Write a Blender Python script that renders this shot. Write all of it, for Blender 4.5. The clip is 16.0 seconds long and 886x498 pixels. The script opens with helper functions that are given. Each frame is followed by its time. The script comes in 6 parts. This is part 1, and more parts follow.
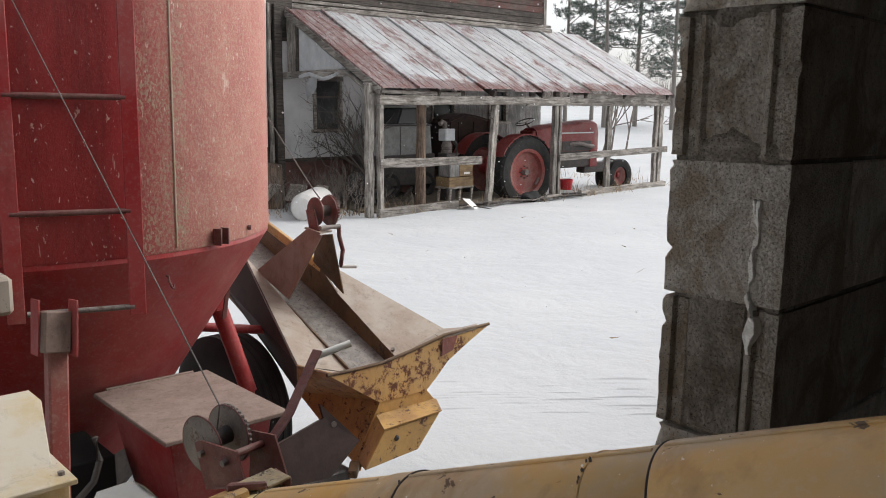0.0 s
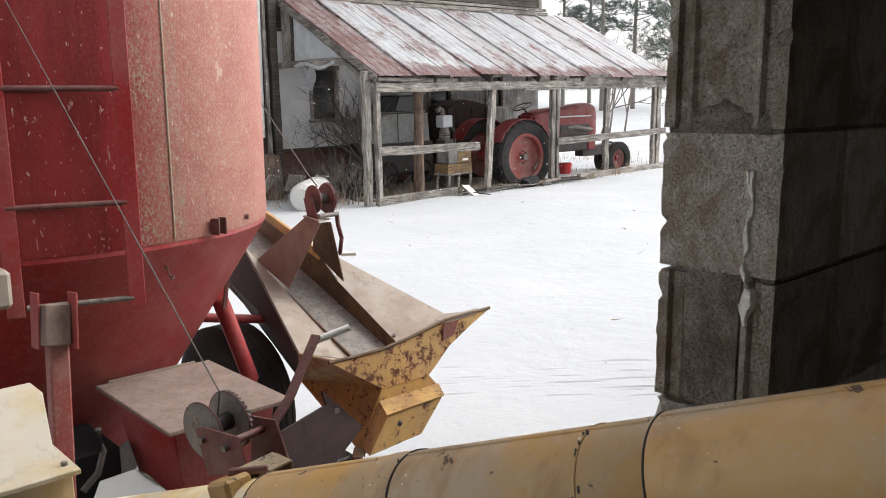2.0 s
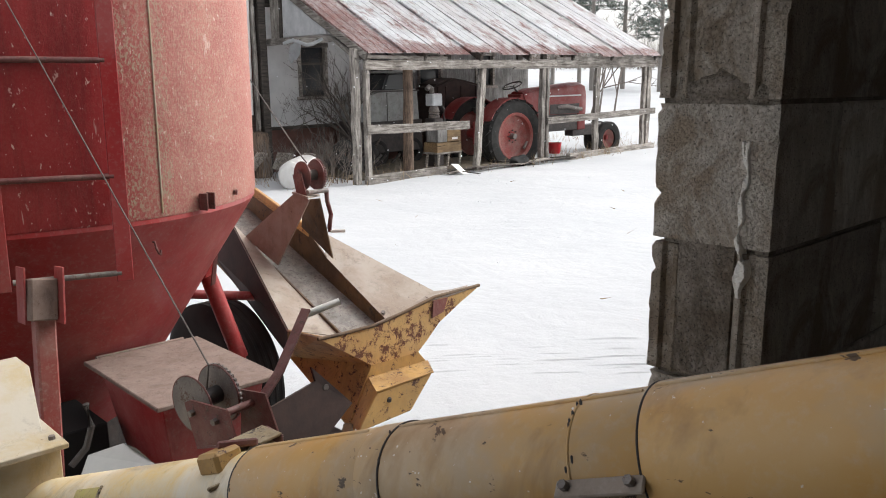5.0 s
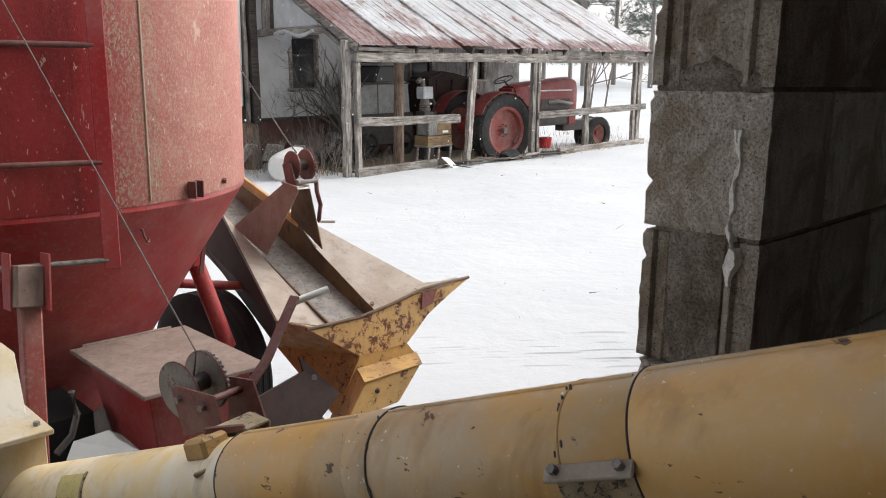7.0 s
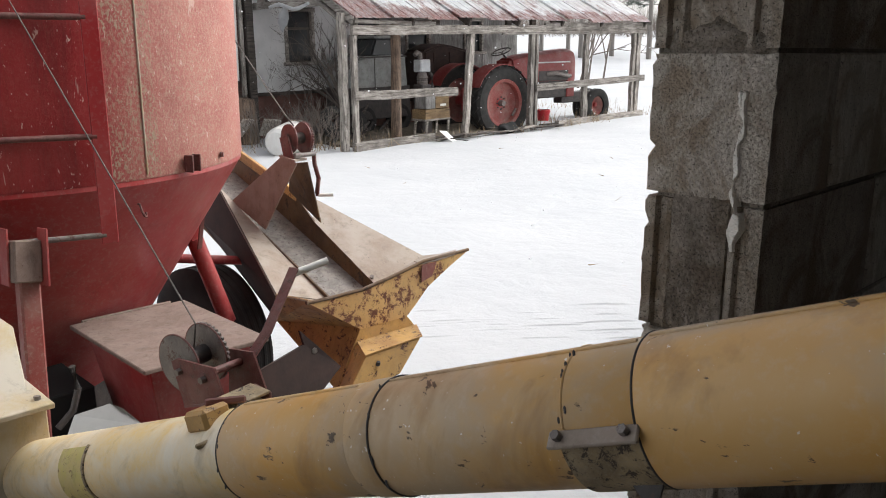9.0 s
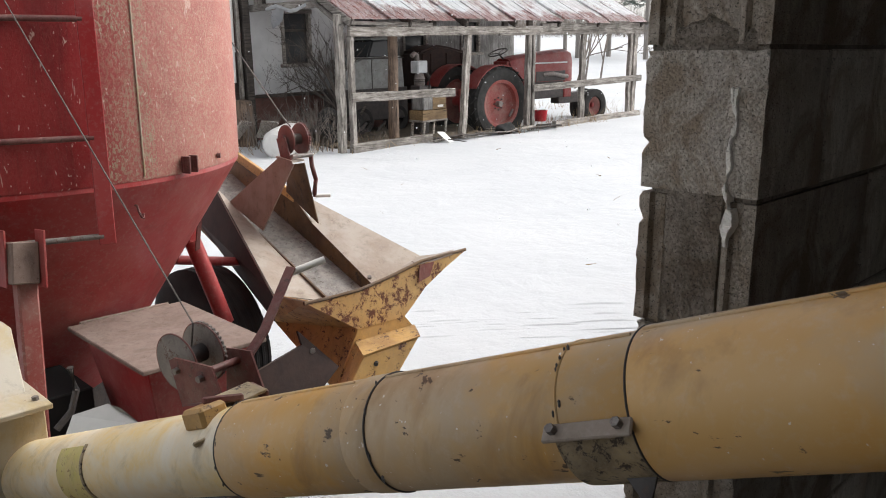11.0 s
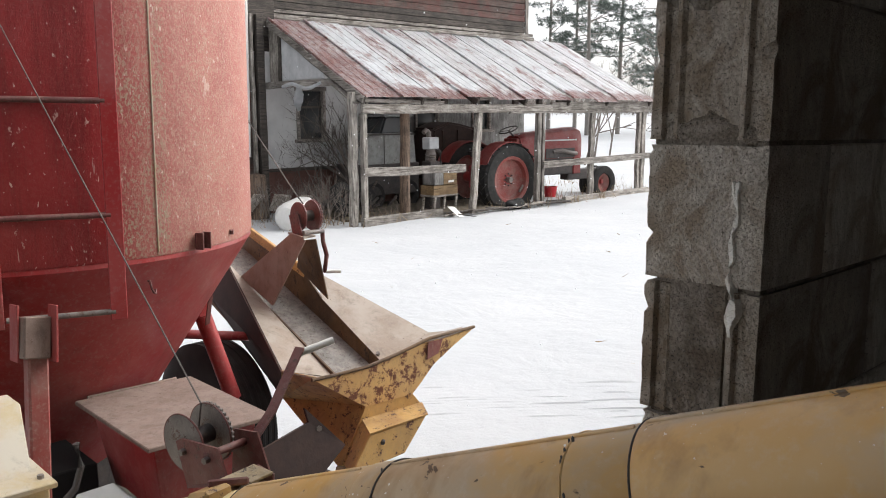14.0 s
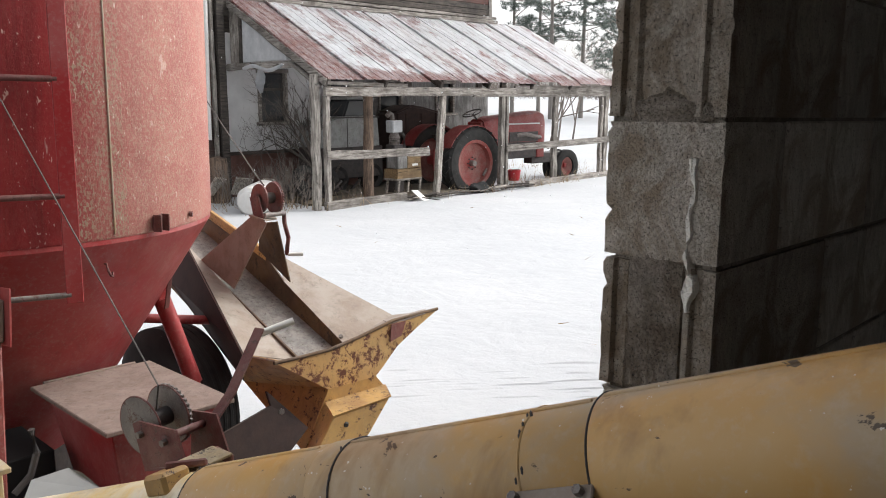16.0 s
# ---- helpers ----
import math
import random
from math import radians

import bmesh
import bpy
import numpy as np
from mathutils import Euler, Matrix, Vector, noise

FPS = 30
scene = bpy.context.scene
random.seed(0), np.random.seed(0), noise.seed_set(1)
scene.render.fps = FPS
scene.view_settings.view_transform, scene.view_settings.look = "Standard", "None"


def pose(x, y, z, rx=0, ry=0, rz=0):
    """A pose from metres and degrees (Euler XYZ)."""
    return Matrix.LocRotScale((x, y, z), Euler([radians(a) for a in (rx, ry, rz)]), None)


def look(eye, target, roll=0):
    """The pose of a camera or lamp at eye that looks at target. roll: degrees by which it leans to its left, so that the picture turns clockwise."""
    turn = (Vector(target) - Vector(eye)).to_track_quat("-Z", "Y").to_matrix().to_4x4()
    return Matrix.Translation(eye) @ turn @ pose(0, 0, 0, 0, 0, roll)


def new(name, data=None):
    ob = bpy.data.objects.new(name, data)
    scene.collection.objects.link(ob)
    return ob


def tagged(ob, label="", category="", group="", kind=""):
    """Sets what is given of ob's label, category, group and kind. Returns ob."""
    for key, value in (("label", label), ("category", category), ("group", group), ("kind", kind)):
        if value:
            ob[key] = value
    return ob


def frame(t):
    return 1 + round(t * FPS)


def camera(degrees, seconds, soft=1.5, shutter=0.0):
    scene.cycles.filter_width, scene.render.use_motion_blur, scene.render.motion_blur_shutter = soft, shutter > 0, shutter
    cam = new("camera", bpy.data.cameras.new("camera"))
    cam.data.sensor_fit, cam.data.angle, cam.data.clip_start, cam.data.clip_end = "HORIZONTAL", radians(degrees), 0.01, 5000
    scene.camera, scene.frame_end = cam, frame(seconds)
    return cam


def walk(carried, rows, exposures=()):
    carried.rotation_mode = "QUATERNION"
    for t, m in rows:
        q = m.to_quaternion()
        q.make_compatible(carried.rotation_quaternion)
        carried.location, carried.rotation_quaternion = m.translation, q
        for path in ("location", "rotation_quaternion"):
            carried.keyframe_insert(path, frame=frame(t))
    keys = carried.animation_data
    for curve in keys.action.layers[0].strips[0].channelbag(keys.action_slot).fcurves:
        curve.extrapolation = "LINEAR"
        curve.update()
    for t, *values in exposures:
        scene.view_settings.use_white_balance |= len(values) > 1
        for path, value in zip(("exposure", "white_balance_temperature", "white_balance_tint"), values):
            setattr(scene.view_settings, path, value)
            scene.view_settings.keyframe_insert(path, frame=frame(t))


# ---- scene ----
cam = camera(56.9, 16.0, 1.0)
PATH = [
    (0, (0.048, 0.097, 1.836), (0.043, 2.072, 1.517), 0.9),
    (0.5, (0.052, 0.095, 1.832), (0.046, 2.071, 1.52), 0.9),
    (1, (0.052, 0.089, 1.835), (0.04, 2.066, 1.528), 0.4),
    (1.5, (0.054, 0.091, 1.83), (0.035, 2.065, 1.504), -0.1),
    (2, (0.057, 0.098, 1.824), (0.05, 2.067, 1.475), -0.5),
    (2.5, (0.056, 0.094, 1.824), (0.058, 2.062, 1.464), -0.8),
    (3, (0.058, 0.098, 1.821), (0.064, 2.064, 1.452), -1.1),
    (3.5, (0.054, 0.106, 1.817), (0.065, 2.07, 1.437), -1.0),
    (6, (0.051, 0.108, 1.809), (0.084, 2.067, 1.409), 0.6),
    (6.5, (0.05, 0.112, 1.806), (0.092, 2.071, 1.404), 0.8),
    (7, (0.051, 0.111, 1.798), (0.097, 2.067, 1.386), 0.6),
    (7.5, (0.049, 0.106, 1.8), (0.094, 2.06, 1.381), 0.5),
    (8, (0.05, 0.106, 1.799), (0.095, 2.059, 1.369), 0.5),
    (8.5, (0.05, 0.118, 1.792), (0.104, 2.065, 1.338), 0.6),
    (9, (0.049, 0.121, 1.787), (0.098, 2.063, 1.314), 0.1),
    (11.5, (0.055, 0.112, 1.783), (0.108, 2.055, 1.313), -0.2),
    (12, (0.057, 0.111, 1.783), (0.109, 2.053, 1.309), -0.2),
    (12.5, (0.057, 0.109, 1.783), (0.112, 2.055, 1.322), -0.1),
    (13, (0.056, 0.099, 1.797), (0.098, 2.059, 1.401), -0.2),
    (13.5, (0.047, 0.098, 1.807), (0.066, 2.072, 1.489), 0.3),
    (14, (0.055, 0.098, 1.805), (0.085, 2.076, 1.51), 0.3),
    (14.5, (0.063, 0.095, 1.801), (0.141, 2.07, 1.492), 0.4),
    (15, (0.061, 0.097, 1.799), (0.165, 2.069, 1.482), 0.3),
    (15.5, (0.062, 0.097, 1.798), (0.176, 2.067, 1.472), 0.4),
    (16, (0.062, 0.103, 1.795), (0.179, 2.072, 1.462), 0.5),
]
walk(cam, [(t, look(eye, target, roll)) for t, eye, target, roll in PATH], [(0, 0.75), (1, 0.95), (2.2, 1.08), (16, 1.08)])

# ---- world and light: a bright overcast winter sky ----
world = bpy.data.worlds.new("overcast_sky")
scene.world = world
world.use_nodes = True
wn, wl = world.node_tree.nodes, world.node_tree.links
wn.clear()
sky = wn.new("ShaderNodeTexSky")
sky.sky_type, sky.sun_disc = "NISHITA", False
sky.sun_elevation, sky.sun_rotation = radians(45), radians(66)
sky.air_density, sky.dust_density, sky.ozone_density = 1.0, 4.0, 1.0
grey = wn.new("ShaderNodeHueSaturation")
grey.inputs["Saturation"].default_value = 0.18
back = wn.new("ShaderNodeBackground")
back.inputs["Strength"].default_value = 0.15
wout = wn.new("ShaderNodeOutputWorld")
wl.new(sky.outputs[0], grey.inputs["Color"])
wl.new(grey.outputs[0], back.inputs["Color"])
wl.new(back.outputs[0], wout.inputs[0])

sun = new("sun", bpy.data.lights.new("sun", "SUN"))
sun.data.energy, sun.data.angle, sun.data.color = 0.5, radians(40), (1.0, 0.98, 0.95)
sun.matrix_basis = look((9.14, 8.07, 10.0), (0, 4, 0))


# ---- materials ----
class Mat:
    """A node material with a Principled shader and short ways to add noise, ramps, mixes and bump."""

    def __init__(self, name, rough=0.7, metal=0.0):
        self.m = bpy.data.materials.new(name)
        self.m.use_nodes = True
        self.t = self.m.node_tree
        self.b = self.t.nodes["Principled BSDF"]
        self.b.inputs["Roughness"].default_value = rough
        self.b.inputs["Metallic"].default_value = metal
        self.co = self.t.nodes.new("ShaderNodeTexCoord").outputs["Object"]

    def put(self, sock, v):
        if isinstance(v, bpy.types.NodeSocket):
            self.t.links.new(v, sock)
        elif isinstance(v, tuple) and len(v) == 3 and sock.type == "RGBA":
            sock.default_value = (*v, 1)
        else:
            sock.default_value = v

    def scaled(self, s):
        n = self.t.nodes.new("ShaderNodeMapping")
        self.put(n.inputs["Vector"], self.co)
        n.inputs["Scale"].default_value = s if isinstance(s, tuple) else (s, s, s)
        return n.outputs[0]

    def noise(self, s=5.0, detail=4.0, rough=0.55, dist=0.0, stretch=(1, 1, 1)):
        n = self.t.nodes.new("ShaderNodeTexNoise")
        self.put(n.inputs["Vector"], self.scaled(stretch))
        n.inputs["Scale"].default_value, n.inputs["Detail"].default_value = s, detail
        n.inputs["Roughness"].default_value, n.inputs["Distortion"].default_value = rough, dist
        return n.outputs[0]

    def wave(self, s, axis="X", dist=0.0):
        n = self.t.nodes.new("ShaderNodeTexWave")
        n.bands_direction = axis
        self.put(n.inputs["Vector"], self.co)
        n.inputs["Scale"].default_value, n.inputs["Distortion"].default_value = s, dist
        return n.outputs[1]

    def ramp(self, v, *stops):
        n = self.t.nodes.new("ShaderNodeValToRGB")
        self.put(n.inputs[0], v)
        e = n.color_ramp.elements
        while len(e) < len(stops):
            e.new(0.5)
        for el, (p, c) in zip(e, stops):
            el.position = p
            el.color = (*c, 1) if isinstance(c, tuple) else (c, c, c, 1)
        return n.outputs[0]

    def mix(self, f, a, b, mode="MIX"):
        n = self.t.nodes.new("ShaderNodeMix")
        n.data_type, n.blend_type = "RGBA", mode
        self.put(n.inputs[0], f)
        self.put(n.inputs[6], a)
        self.put(n.inputs[7], b)
        return n.outputs[2]

    def vary(self, c, amount=0.25, island=False):
        """Lighter or darker from piece to piece."""
        if island:
            r = self.t.nodes.new("ShaderNodeNewGeometry").outputs["Random Per Island"]
        else:
            r = self.t.nodes.new("ShaderNodeObjectInfo").outputs["Random"]
        return self.mix(1.0, c, self.ramp(r, (0, 1 - amount), (1, 1.0)), "MULTIPLY")

    def up(self, lo, hi):
        """0 on faces that look sideways, 1 on those that look up."""
        g = self.t.nodes.new("ShaderNodeNewGeometry")
        s = self.t.nodes.new("ShaderNodeSeparateXYZ")
        self.put(s.inputs[0], g.outputs["Normal"])
        return self.ramp(s.outputs[2], (lo, 0.0), (hi, 1.0))

    def bump(self, v, strength=0.3, dist=0.01):
        n = self.t.nodes.new("ShaderNodeBump")
        n.inputs["Strength"].default_value, n.inputs["Distance"].default_value = strength, dist
        self.put(n.inputs["Height"], v)
        if self.b.inputs["Normal"].links:
            self.t.links.new(self.b.inputs["Normal"].links[0].from_socket, n.inputs["Normal"])
        self.t.links.new(n.outputs[0], self.b.inputs["Normal"])
        return self

    def done(self, colour, rough=None):
        self.put(self.b.inputs["Base Color"], colour)
        if rough is not None:
            self.put(self.b.inputs["Roughness"], rough)
        return self.m


def paint(name, base, worn, rust, dust=0.4, rust_at=0.62, rough=0.5, dusty=(0.36, 0.3, 0.26), scale=1.0):
    """Old machine paint: faded patches, dust, chips down to rust."""
    k = Mat(name, rough)
    c = k.mix(k.ramp(k.noise(3 * scale, 6, 0.65, 0.4), (0.42, 0.0), (0.60, 1.0)), base, worn)
    c = k.mix(k.ramp(k.noise(2.0 * scale, 9, 0.75), (0.45, 0.0), (0.64, dust)), c, dusty)
    c = k.mix(k.ramp(k.noise(7 * scale, 8, 0.75, 0.5, (1, 1, 0.4)), (0.52, 0.0), (0.66, 0.45)), c, tuple(0.45 * v for v in base))
    c = k.mix(k.ramp(k.noise(70 * scale, 4, 0.7), (0.52, 0.0), (0.68, dust)), c, dusty)
    spots = k.ramp(k.noise(11 * scale, 10, 0.82, 0.25), (rust_at - 0.045, 0.0), (rust_at - 0.02, 1.0))
    c = k.mix(spots, c, rust)
    k.bump(k.noise(60 * scale, 4), 0.12, 0.003)
    k.bump(spots, 0.3, 0.001)
    return k.done(c, k.ramp(k.noise(6 * scale, 5), (0.3, rough - 0.1), (0.7, min(1, rough + 0.25))))


RUST = (0.10, 0.045, 0.028)
red_paint = paint("faded_red_paint", (0.33, 0.020, 0.022), (0.36, 0.050, 0.050), (0.11, 0.04, 0.03), 0.22, 0.70, 0.40)


def tank_mat():
    """Faded red tank side: bare red by the ladder, paler on the open side for grain dust and brighter light, chips and
    runs.
    """
    k = Mat("dusty_red_tank", 0.55)
    c = k.mix(k.ramp(k.noise(2.2, 7, 0.7, 0.4), (0.35, 0.0), (0.7, 1.0)), (0.30, 0.016, 0.02), (0.36, 0.04, 0.042))
    c = k.mix(k.ramp(k.noise(3.2, 8, 0.75, 0.3, (2.2, 2.2, 0.22)), (0.47, 0.0), (0.62, 0.55)), c, (0.12, 0.010, 0.013))
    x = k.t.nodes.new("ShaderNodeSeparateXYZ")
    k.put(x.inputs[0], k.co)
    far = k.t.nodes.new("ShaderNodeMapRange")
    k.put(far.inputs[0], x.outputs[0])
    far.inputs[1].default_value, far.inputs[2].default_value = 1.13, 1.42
    # Pale layer towards the open side: grain dust, with its brighter light mixed in.
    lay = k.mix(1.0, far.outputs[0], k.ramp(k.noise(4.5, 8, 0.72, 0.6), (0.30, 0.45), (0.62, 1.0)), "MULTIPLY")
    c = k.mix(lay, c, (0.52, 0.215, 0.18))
    grit = k.ramp(k.noise(85, 6, 0.85), (0.47, 0.0), (0.60, 1.0))
    c = k.mix(k.mix(1.0, grit, k.mix(0.75, (0.25, 0.25, 0.25), lay), "MULTIPLY"), c, (0.52, 0.38, 0.28))
    wear = k.ramp(k.noise(2.0, 8, 0.8, 0.8), (0.60, 0.0), (0.70, 0.55))
    c = k.mix(wear, c, (0.33, 0.085, 0.08))
    chip = k.ramp(k.noise(17, 5, 0.7, 0.2, (1, 1, 0.55)), (0.652, 0.0), (0.672, 0.9))
    c = k.mix(chip, c, (0.62, 0.42, 0.36))
    gap = k.t.nodes.new("ShaderNodeMath")
    gap.operation = "COMPARE"
    k.put(gap.inputs[0], x.outputs[0])
    gap.inputs[1].default_value, gap.inputs[2].default_value = 1.27, 0.10
    near = k.mix(1.0, gap.outputs[0], k.ramp(k.noise(3.0, 6, 0.7, 0.4), (0.40, 0.25), (0.60, 1.0)), "MULTIPLY")
    husk = k.ramp(k.noise(120, 3, 0.7, 0.3, (1, 1, 0.6)), (0.50, 0.0), (0.56, 1.0))
    c = k.mix(k.mix(1.0, husk, near, "MULTIPLY"), c, (0.40, 0.33, 0.23))
    fleck = k.ramp(k.noise(75, 2, 0.5, 0.5, (1.3, 1.3, 0.6)), (0.695, 0.0), (0.715, 0.9))
    c = k.mix(fleck, c, (0.68, 0.55, 0.47))
    drip = k.ramp(k.noise(24, 2, 0.5, 0.2, (2.2, 2.2, 0.22)), (0.755, 0.0), (0.775, 0.7))
    c = k.mix(drip, c, (0.60, 0.46, 0.40))
    k.bump(husk, 0.3, 0.002)
    peel = k.ramp(k.noise(3.3, 3, 0.5, 0.3), (0.735, 0.0), (0.745, 0.8))
    c = k.mix(peel, c, (0.30, 0.03, 0.035))
    k.bump(k.noise(80, 4), 0.15, 0.002)
    k.bump(grit, 0.25, 0.001)
    return k.done(c, k.ramp(lay, (0.0, 0.38), (1.0, 0.8)))


def tube_mat():
    """Auger paint: ochre with grey weathered clouds, long scratches, rust flecks and dust."""
    k = Mat("weathered_auger_paint", 0.42)
    c = k.mix(k.ramp(k.noise(5, 6, 0.6, 0.3), (0.35, 0.0), (0.66, 1.0)), (0.60, 0.33, 0.085), (0.62, 0.39, 0.155))
    c = k.mix(k.ramp(k.noise(3.4, 7, 0.6, 0.6), (0.47, 0.0), (0.62, 0.65)), c, (0.42, 0.36, 0.28))
    c = k.mix(k.ramp(k.noise(55, 5, 0.7), (0.52, 0.0), (0.72, 0.28)), c, (0.6, 0.52, 0.40))
    c = k.mix(k.ramp(k.noise(13, 5, 0.6, 0.2, (1, 1, 0.25)), (0.53, 0.0), (0.68, 0.6)), c, (0.30, 0.17, 0.065))
    fleck = k.ramp(k.noise(38, 5, 0.65, 0.4, (1, 0.5, 1)), (0.645, 0.0), (0.67, 0.9))
    c = k.mix(fleck, c, (0.06, 0.035, 0.02))
    c = k.mix(k.ramp(k.noise(90, 3, 0.6), (0.70, 0.0), (0.72, 0.8)), c, (0.8, 0.78, 0.72))
    k.bump(k.noise(40, 4), 0.06, 0.002)
    k.bump(fleck, 0.2, 0.0008)
    return k.done(c, k.ramp(k.noise(7, 6, 0.7), (0.3, 0.33), (0.7, 0.62)))


red_tank = tank_mat()
red_dusty = paint("dusty_red_paint", (0.34, 0.06, 0.06), (0.42, 0.14, 0.13), (0.22, 0.025, 0.027), 0.5, 0.70, 0.62, (0.42, 0.32, 0.27))
red_bright = paint("orange_red_paint", (0.26, 0.04, 0.032), (0.21, 0.055, 0.045), RUST, 0.35, 0.66, 0.5)
hood_red = paint("dull_tractor_red", (0.20, 0.013, 0.013), (0.20, 0.022, 0.02), RUST, 0.18, 0.66, 0.45)
yellow_paint = paint("worn_yellow_paint", (0.60, 0.36, 0.12), (0.50, 0.29, 0.10), RUST, 0.3, 0.615, 0.55, (0.3, 0.22, 0.14), 1.6)
tube_paint = tube_mat()
# Yellow paint dimmed for the skirt in shade; rust and dust come on top.
skirt_paint = paint("dimmed_yellow_paint", (0.50, 0.30, 0.10), (0.36, 0.20, 0.075), (0.09, 0.045, 0.028), 0.3, 0.6, 0.6, (0.30, 0.22, 0.14), 2.4)
clamp_paint = paint("grimy_clamp_paint", (0.36, 0.27, 0.15), (0.20, 0.15, 0.09), (0.05, 0.035, 0.025), 0.4, 0.58, 0.6, (0.34, 0.3, 0.24), 5.0)
plate_paint = paint("flaking_yellow_paint", (0.68, 0.43, 0.17), (0.60, 0.36, 0.14), (0.15, 0.055, 0.03), 0.25, 0.568, 0.5, (0.36, 0.26, 0.17), 1.5)
tube_pale = paint("pale_yellow_paint", (0.80, 0.59, 0.27), (0.82, 0.72, 0.56), (0.30, 0.18, 0.08), 0.35, 0.70, 0.42, (0.70, 0.64, 0.54), 2.2)
patch_paint = paint("greenish_yellow_patch", (0.55, 0.47, 0.13), (0.58, 0.46, 0.18), (0.22, 0.13, 0.06), 0.35, 0.62, 0.55, (0.5, 0.42, 0.3), 5.0)
cream_paint = paint("cream_sheet_paint", (0.52, 0.47, 0.38), (0.48, 0.38, 0.22), (0.14, 0.08, 0.04), 0.3, 0.68, 0.55, (0.5, 0.46, 0.38), 2.0)
brown_dusty = paint("dusty_brown_steel", (0.275, 0.215, 0.17), (0.35, 0.30, 0.25), (0.10, 0.06, 0.045), 0.5, 0.66, 0.7, (0.36, 0.31, 0.27), 2.0)
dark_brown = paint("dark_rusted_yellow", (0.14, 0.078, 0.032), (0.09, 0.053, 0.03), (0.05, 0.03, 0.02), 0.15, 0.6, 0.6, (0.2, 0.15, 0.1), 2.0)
lid_rust = paint("dusty_rusted_lid", (0.19, 0.13, 0.105), (0.235, 0.17, 0.14), (0.12, 0.07, 0.055), 0.5, 0.64, 0.75, (0.30, 0.235, 0.20), 5.0)
red_rusty = paint("rusty_maroon_steel", (0.13, 0.03, 0.028), (0.16, 0.06, 0.05), (0.08, 0.04, 0.03), 0.3, 0.6, 0.5, (0.2, 0.15, 0.13), 6.0)
steel_grey = paint("grimy_grey_steel", (0.19, 0.165, 0.15), (0.13, 0.11, 0.10), (0.11, 0.06, 0.045), 0.3, 0.60, 0.45, (0.36, 0.33, 0.3), 4.0)
zinc_floor = paint("dusty_galvanised_sheet", (0.20, 0.185, 0.17), (0.12, 0.105, 0.095), (0.07, 0.05, 0.04), 0.6, 0.60, 0.5, (0.34, 0.30, 0.26), 5.0)
dark_steel = paint("dark_oily_steel", (0.035, 0.03, 0.03), (0.06, 0.05, 0.045), (0.07, 0.045, 0.035), 0.2, 0.62, 0.5, (0.12, 0.1, 0.09), 5.0)
white_plastic = Mat("white_plastic", 0.4).done((0.78, 0.77, 0.73))
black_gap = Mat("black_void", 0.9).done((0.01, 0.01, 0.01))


def snow_mat():
    k = Mat("snow", 0.75)
    big = k.noise(0.35, 6, 0.6)
    c = k.ramp(big, (0.3, (0.43, 0.445, 0.46)), (0.7, (0.51, 0.517, 0.525)))
    c = k.mix(k.ramp(k.noise(0.9, 7, 0.7, 0.5), (0.66, 0.0), (0.85, 0.35)), c, (0.50, 0.45, 0.37))
    c = k.mix(k.ramp(k.noise(26, 3, 0.6), (0.73, 0.0), (0.78, 0.5)), c, (0.5, 0.47, 0.42))
    k.bump(k.noise(1.3, 8, 0.6, 0.6), 0.35, 0.10)
    k.bump(k.noise(6, 7, 0.62), 0.4, 0.03)
    k.bump(k.noise(60, 4), 0.3, 0.004)
    return k.done(c)


def wood_mat(name, light, dark, rough=0.85, red=None, grain=0):
    k = Mat(name, rough)
    along = tuple(0.22 if i == grain else 2.4 for i in range(3))
    c = k.mix(k.ramp(k.noise(12, 8, 0.72, 0.3, along), (0.38, 0.0), (0.58, 1.0)), dark, light)
    c = k.mix(k.ramp(k.noise(1.8, 7, 0.75), (0.44, 0.0), (0.62, 0.7)), c, tuple(0.7 * v for v in dark))
    crack = k.ramp(k.noise(30, 5, 0.6, 0.2, tuple(0.08 if i == grain else 1.6 for i in range(3))), (0.34, 1.0), (0.40, 0.0))
    c = k.mix(crack, c, tuple(0.3 * v for v in dark))
    k.bump(crack, -0.5, 0.01)
    if red:
        c = k.mix(k.ramp(k.noise(1.1, 7, 0.75), (0.45, 0.0), (0.62, 0.8)), c, red)
    k.bump(k.noise(22, 6, 0.7, 0.2, along), 0.5, 0.008)
    return k.done(k.vary(c, 0.35))


wood_grey = wood_mat("weathered_grey_timber", (0.52, 0.48, 0.43), (0.15, 0.125, 0.105))
wood_post = wood_mat("weathered_grey_post", (0.50, 0.46, 0.41), (0.14, 0.118, 0.10), grain=2)
wood_rafter = wood_mat("weathered_grey_rafter", (0.44, 0.41, 0.37), (0.12, 0.10, 0.085), grain=1)
wood_pole = wood_mat("brown_round_pole", (0.30, 0.21, 0.15), (0.10, 0.068, 0.05), grain=2)
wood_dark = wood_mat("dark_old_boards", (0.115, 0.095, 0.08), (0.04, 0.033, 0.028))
wood_red = wood_mat("faded_red_siding", (0.16, 0.125, 0.105), (0.07, 0.05, 0.042), 0.85, (0.15, 0.05, 0.042))
# On the wall this greys white boards for shade inside; the crate is grey.
wood_greyed = wood_mat("wall_shade_and_crate_grey", (0.36, 0.355, 0.34), (0.17, 0.16, 0.15), grain=2)
wood_crate = wood_mat("tan_crate_wood", (0.36, 0.24, 0.12), (0.2, 0.13, 0.07))


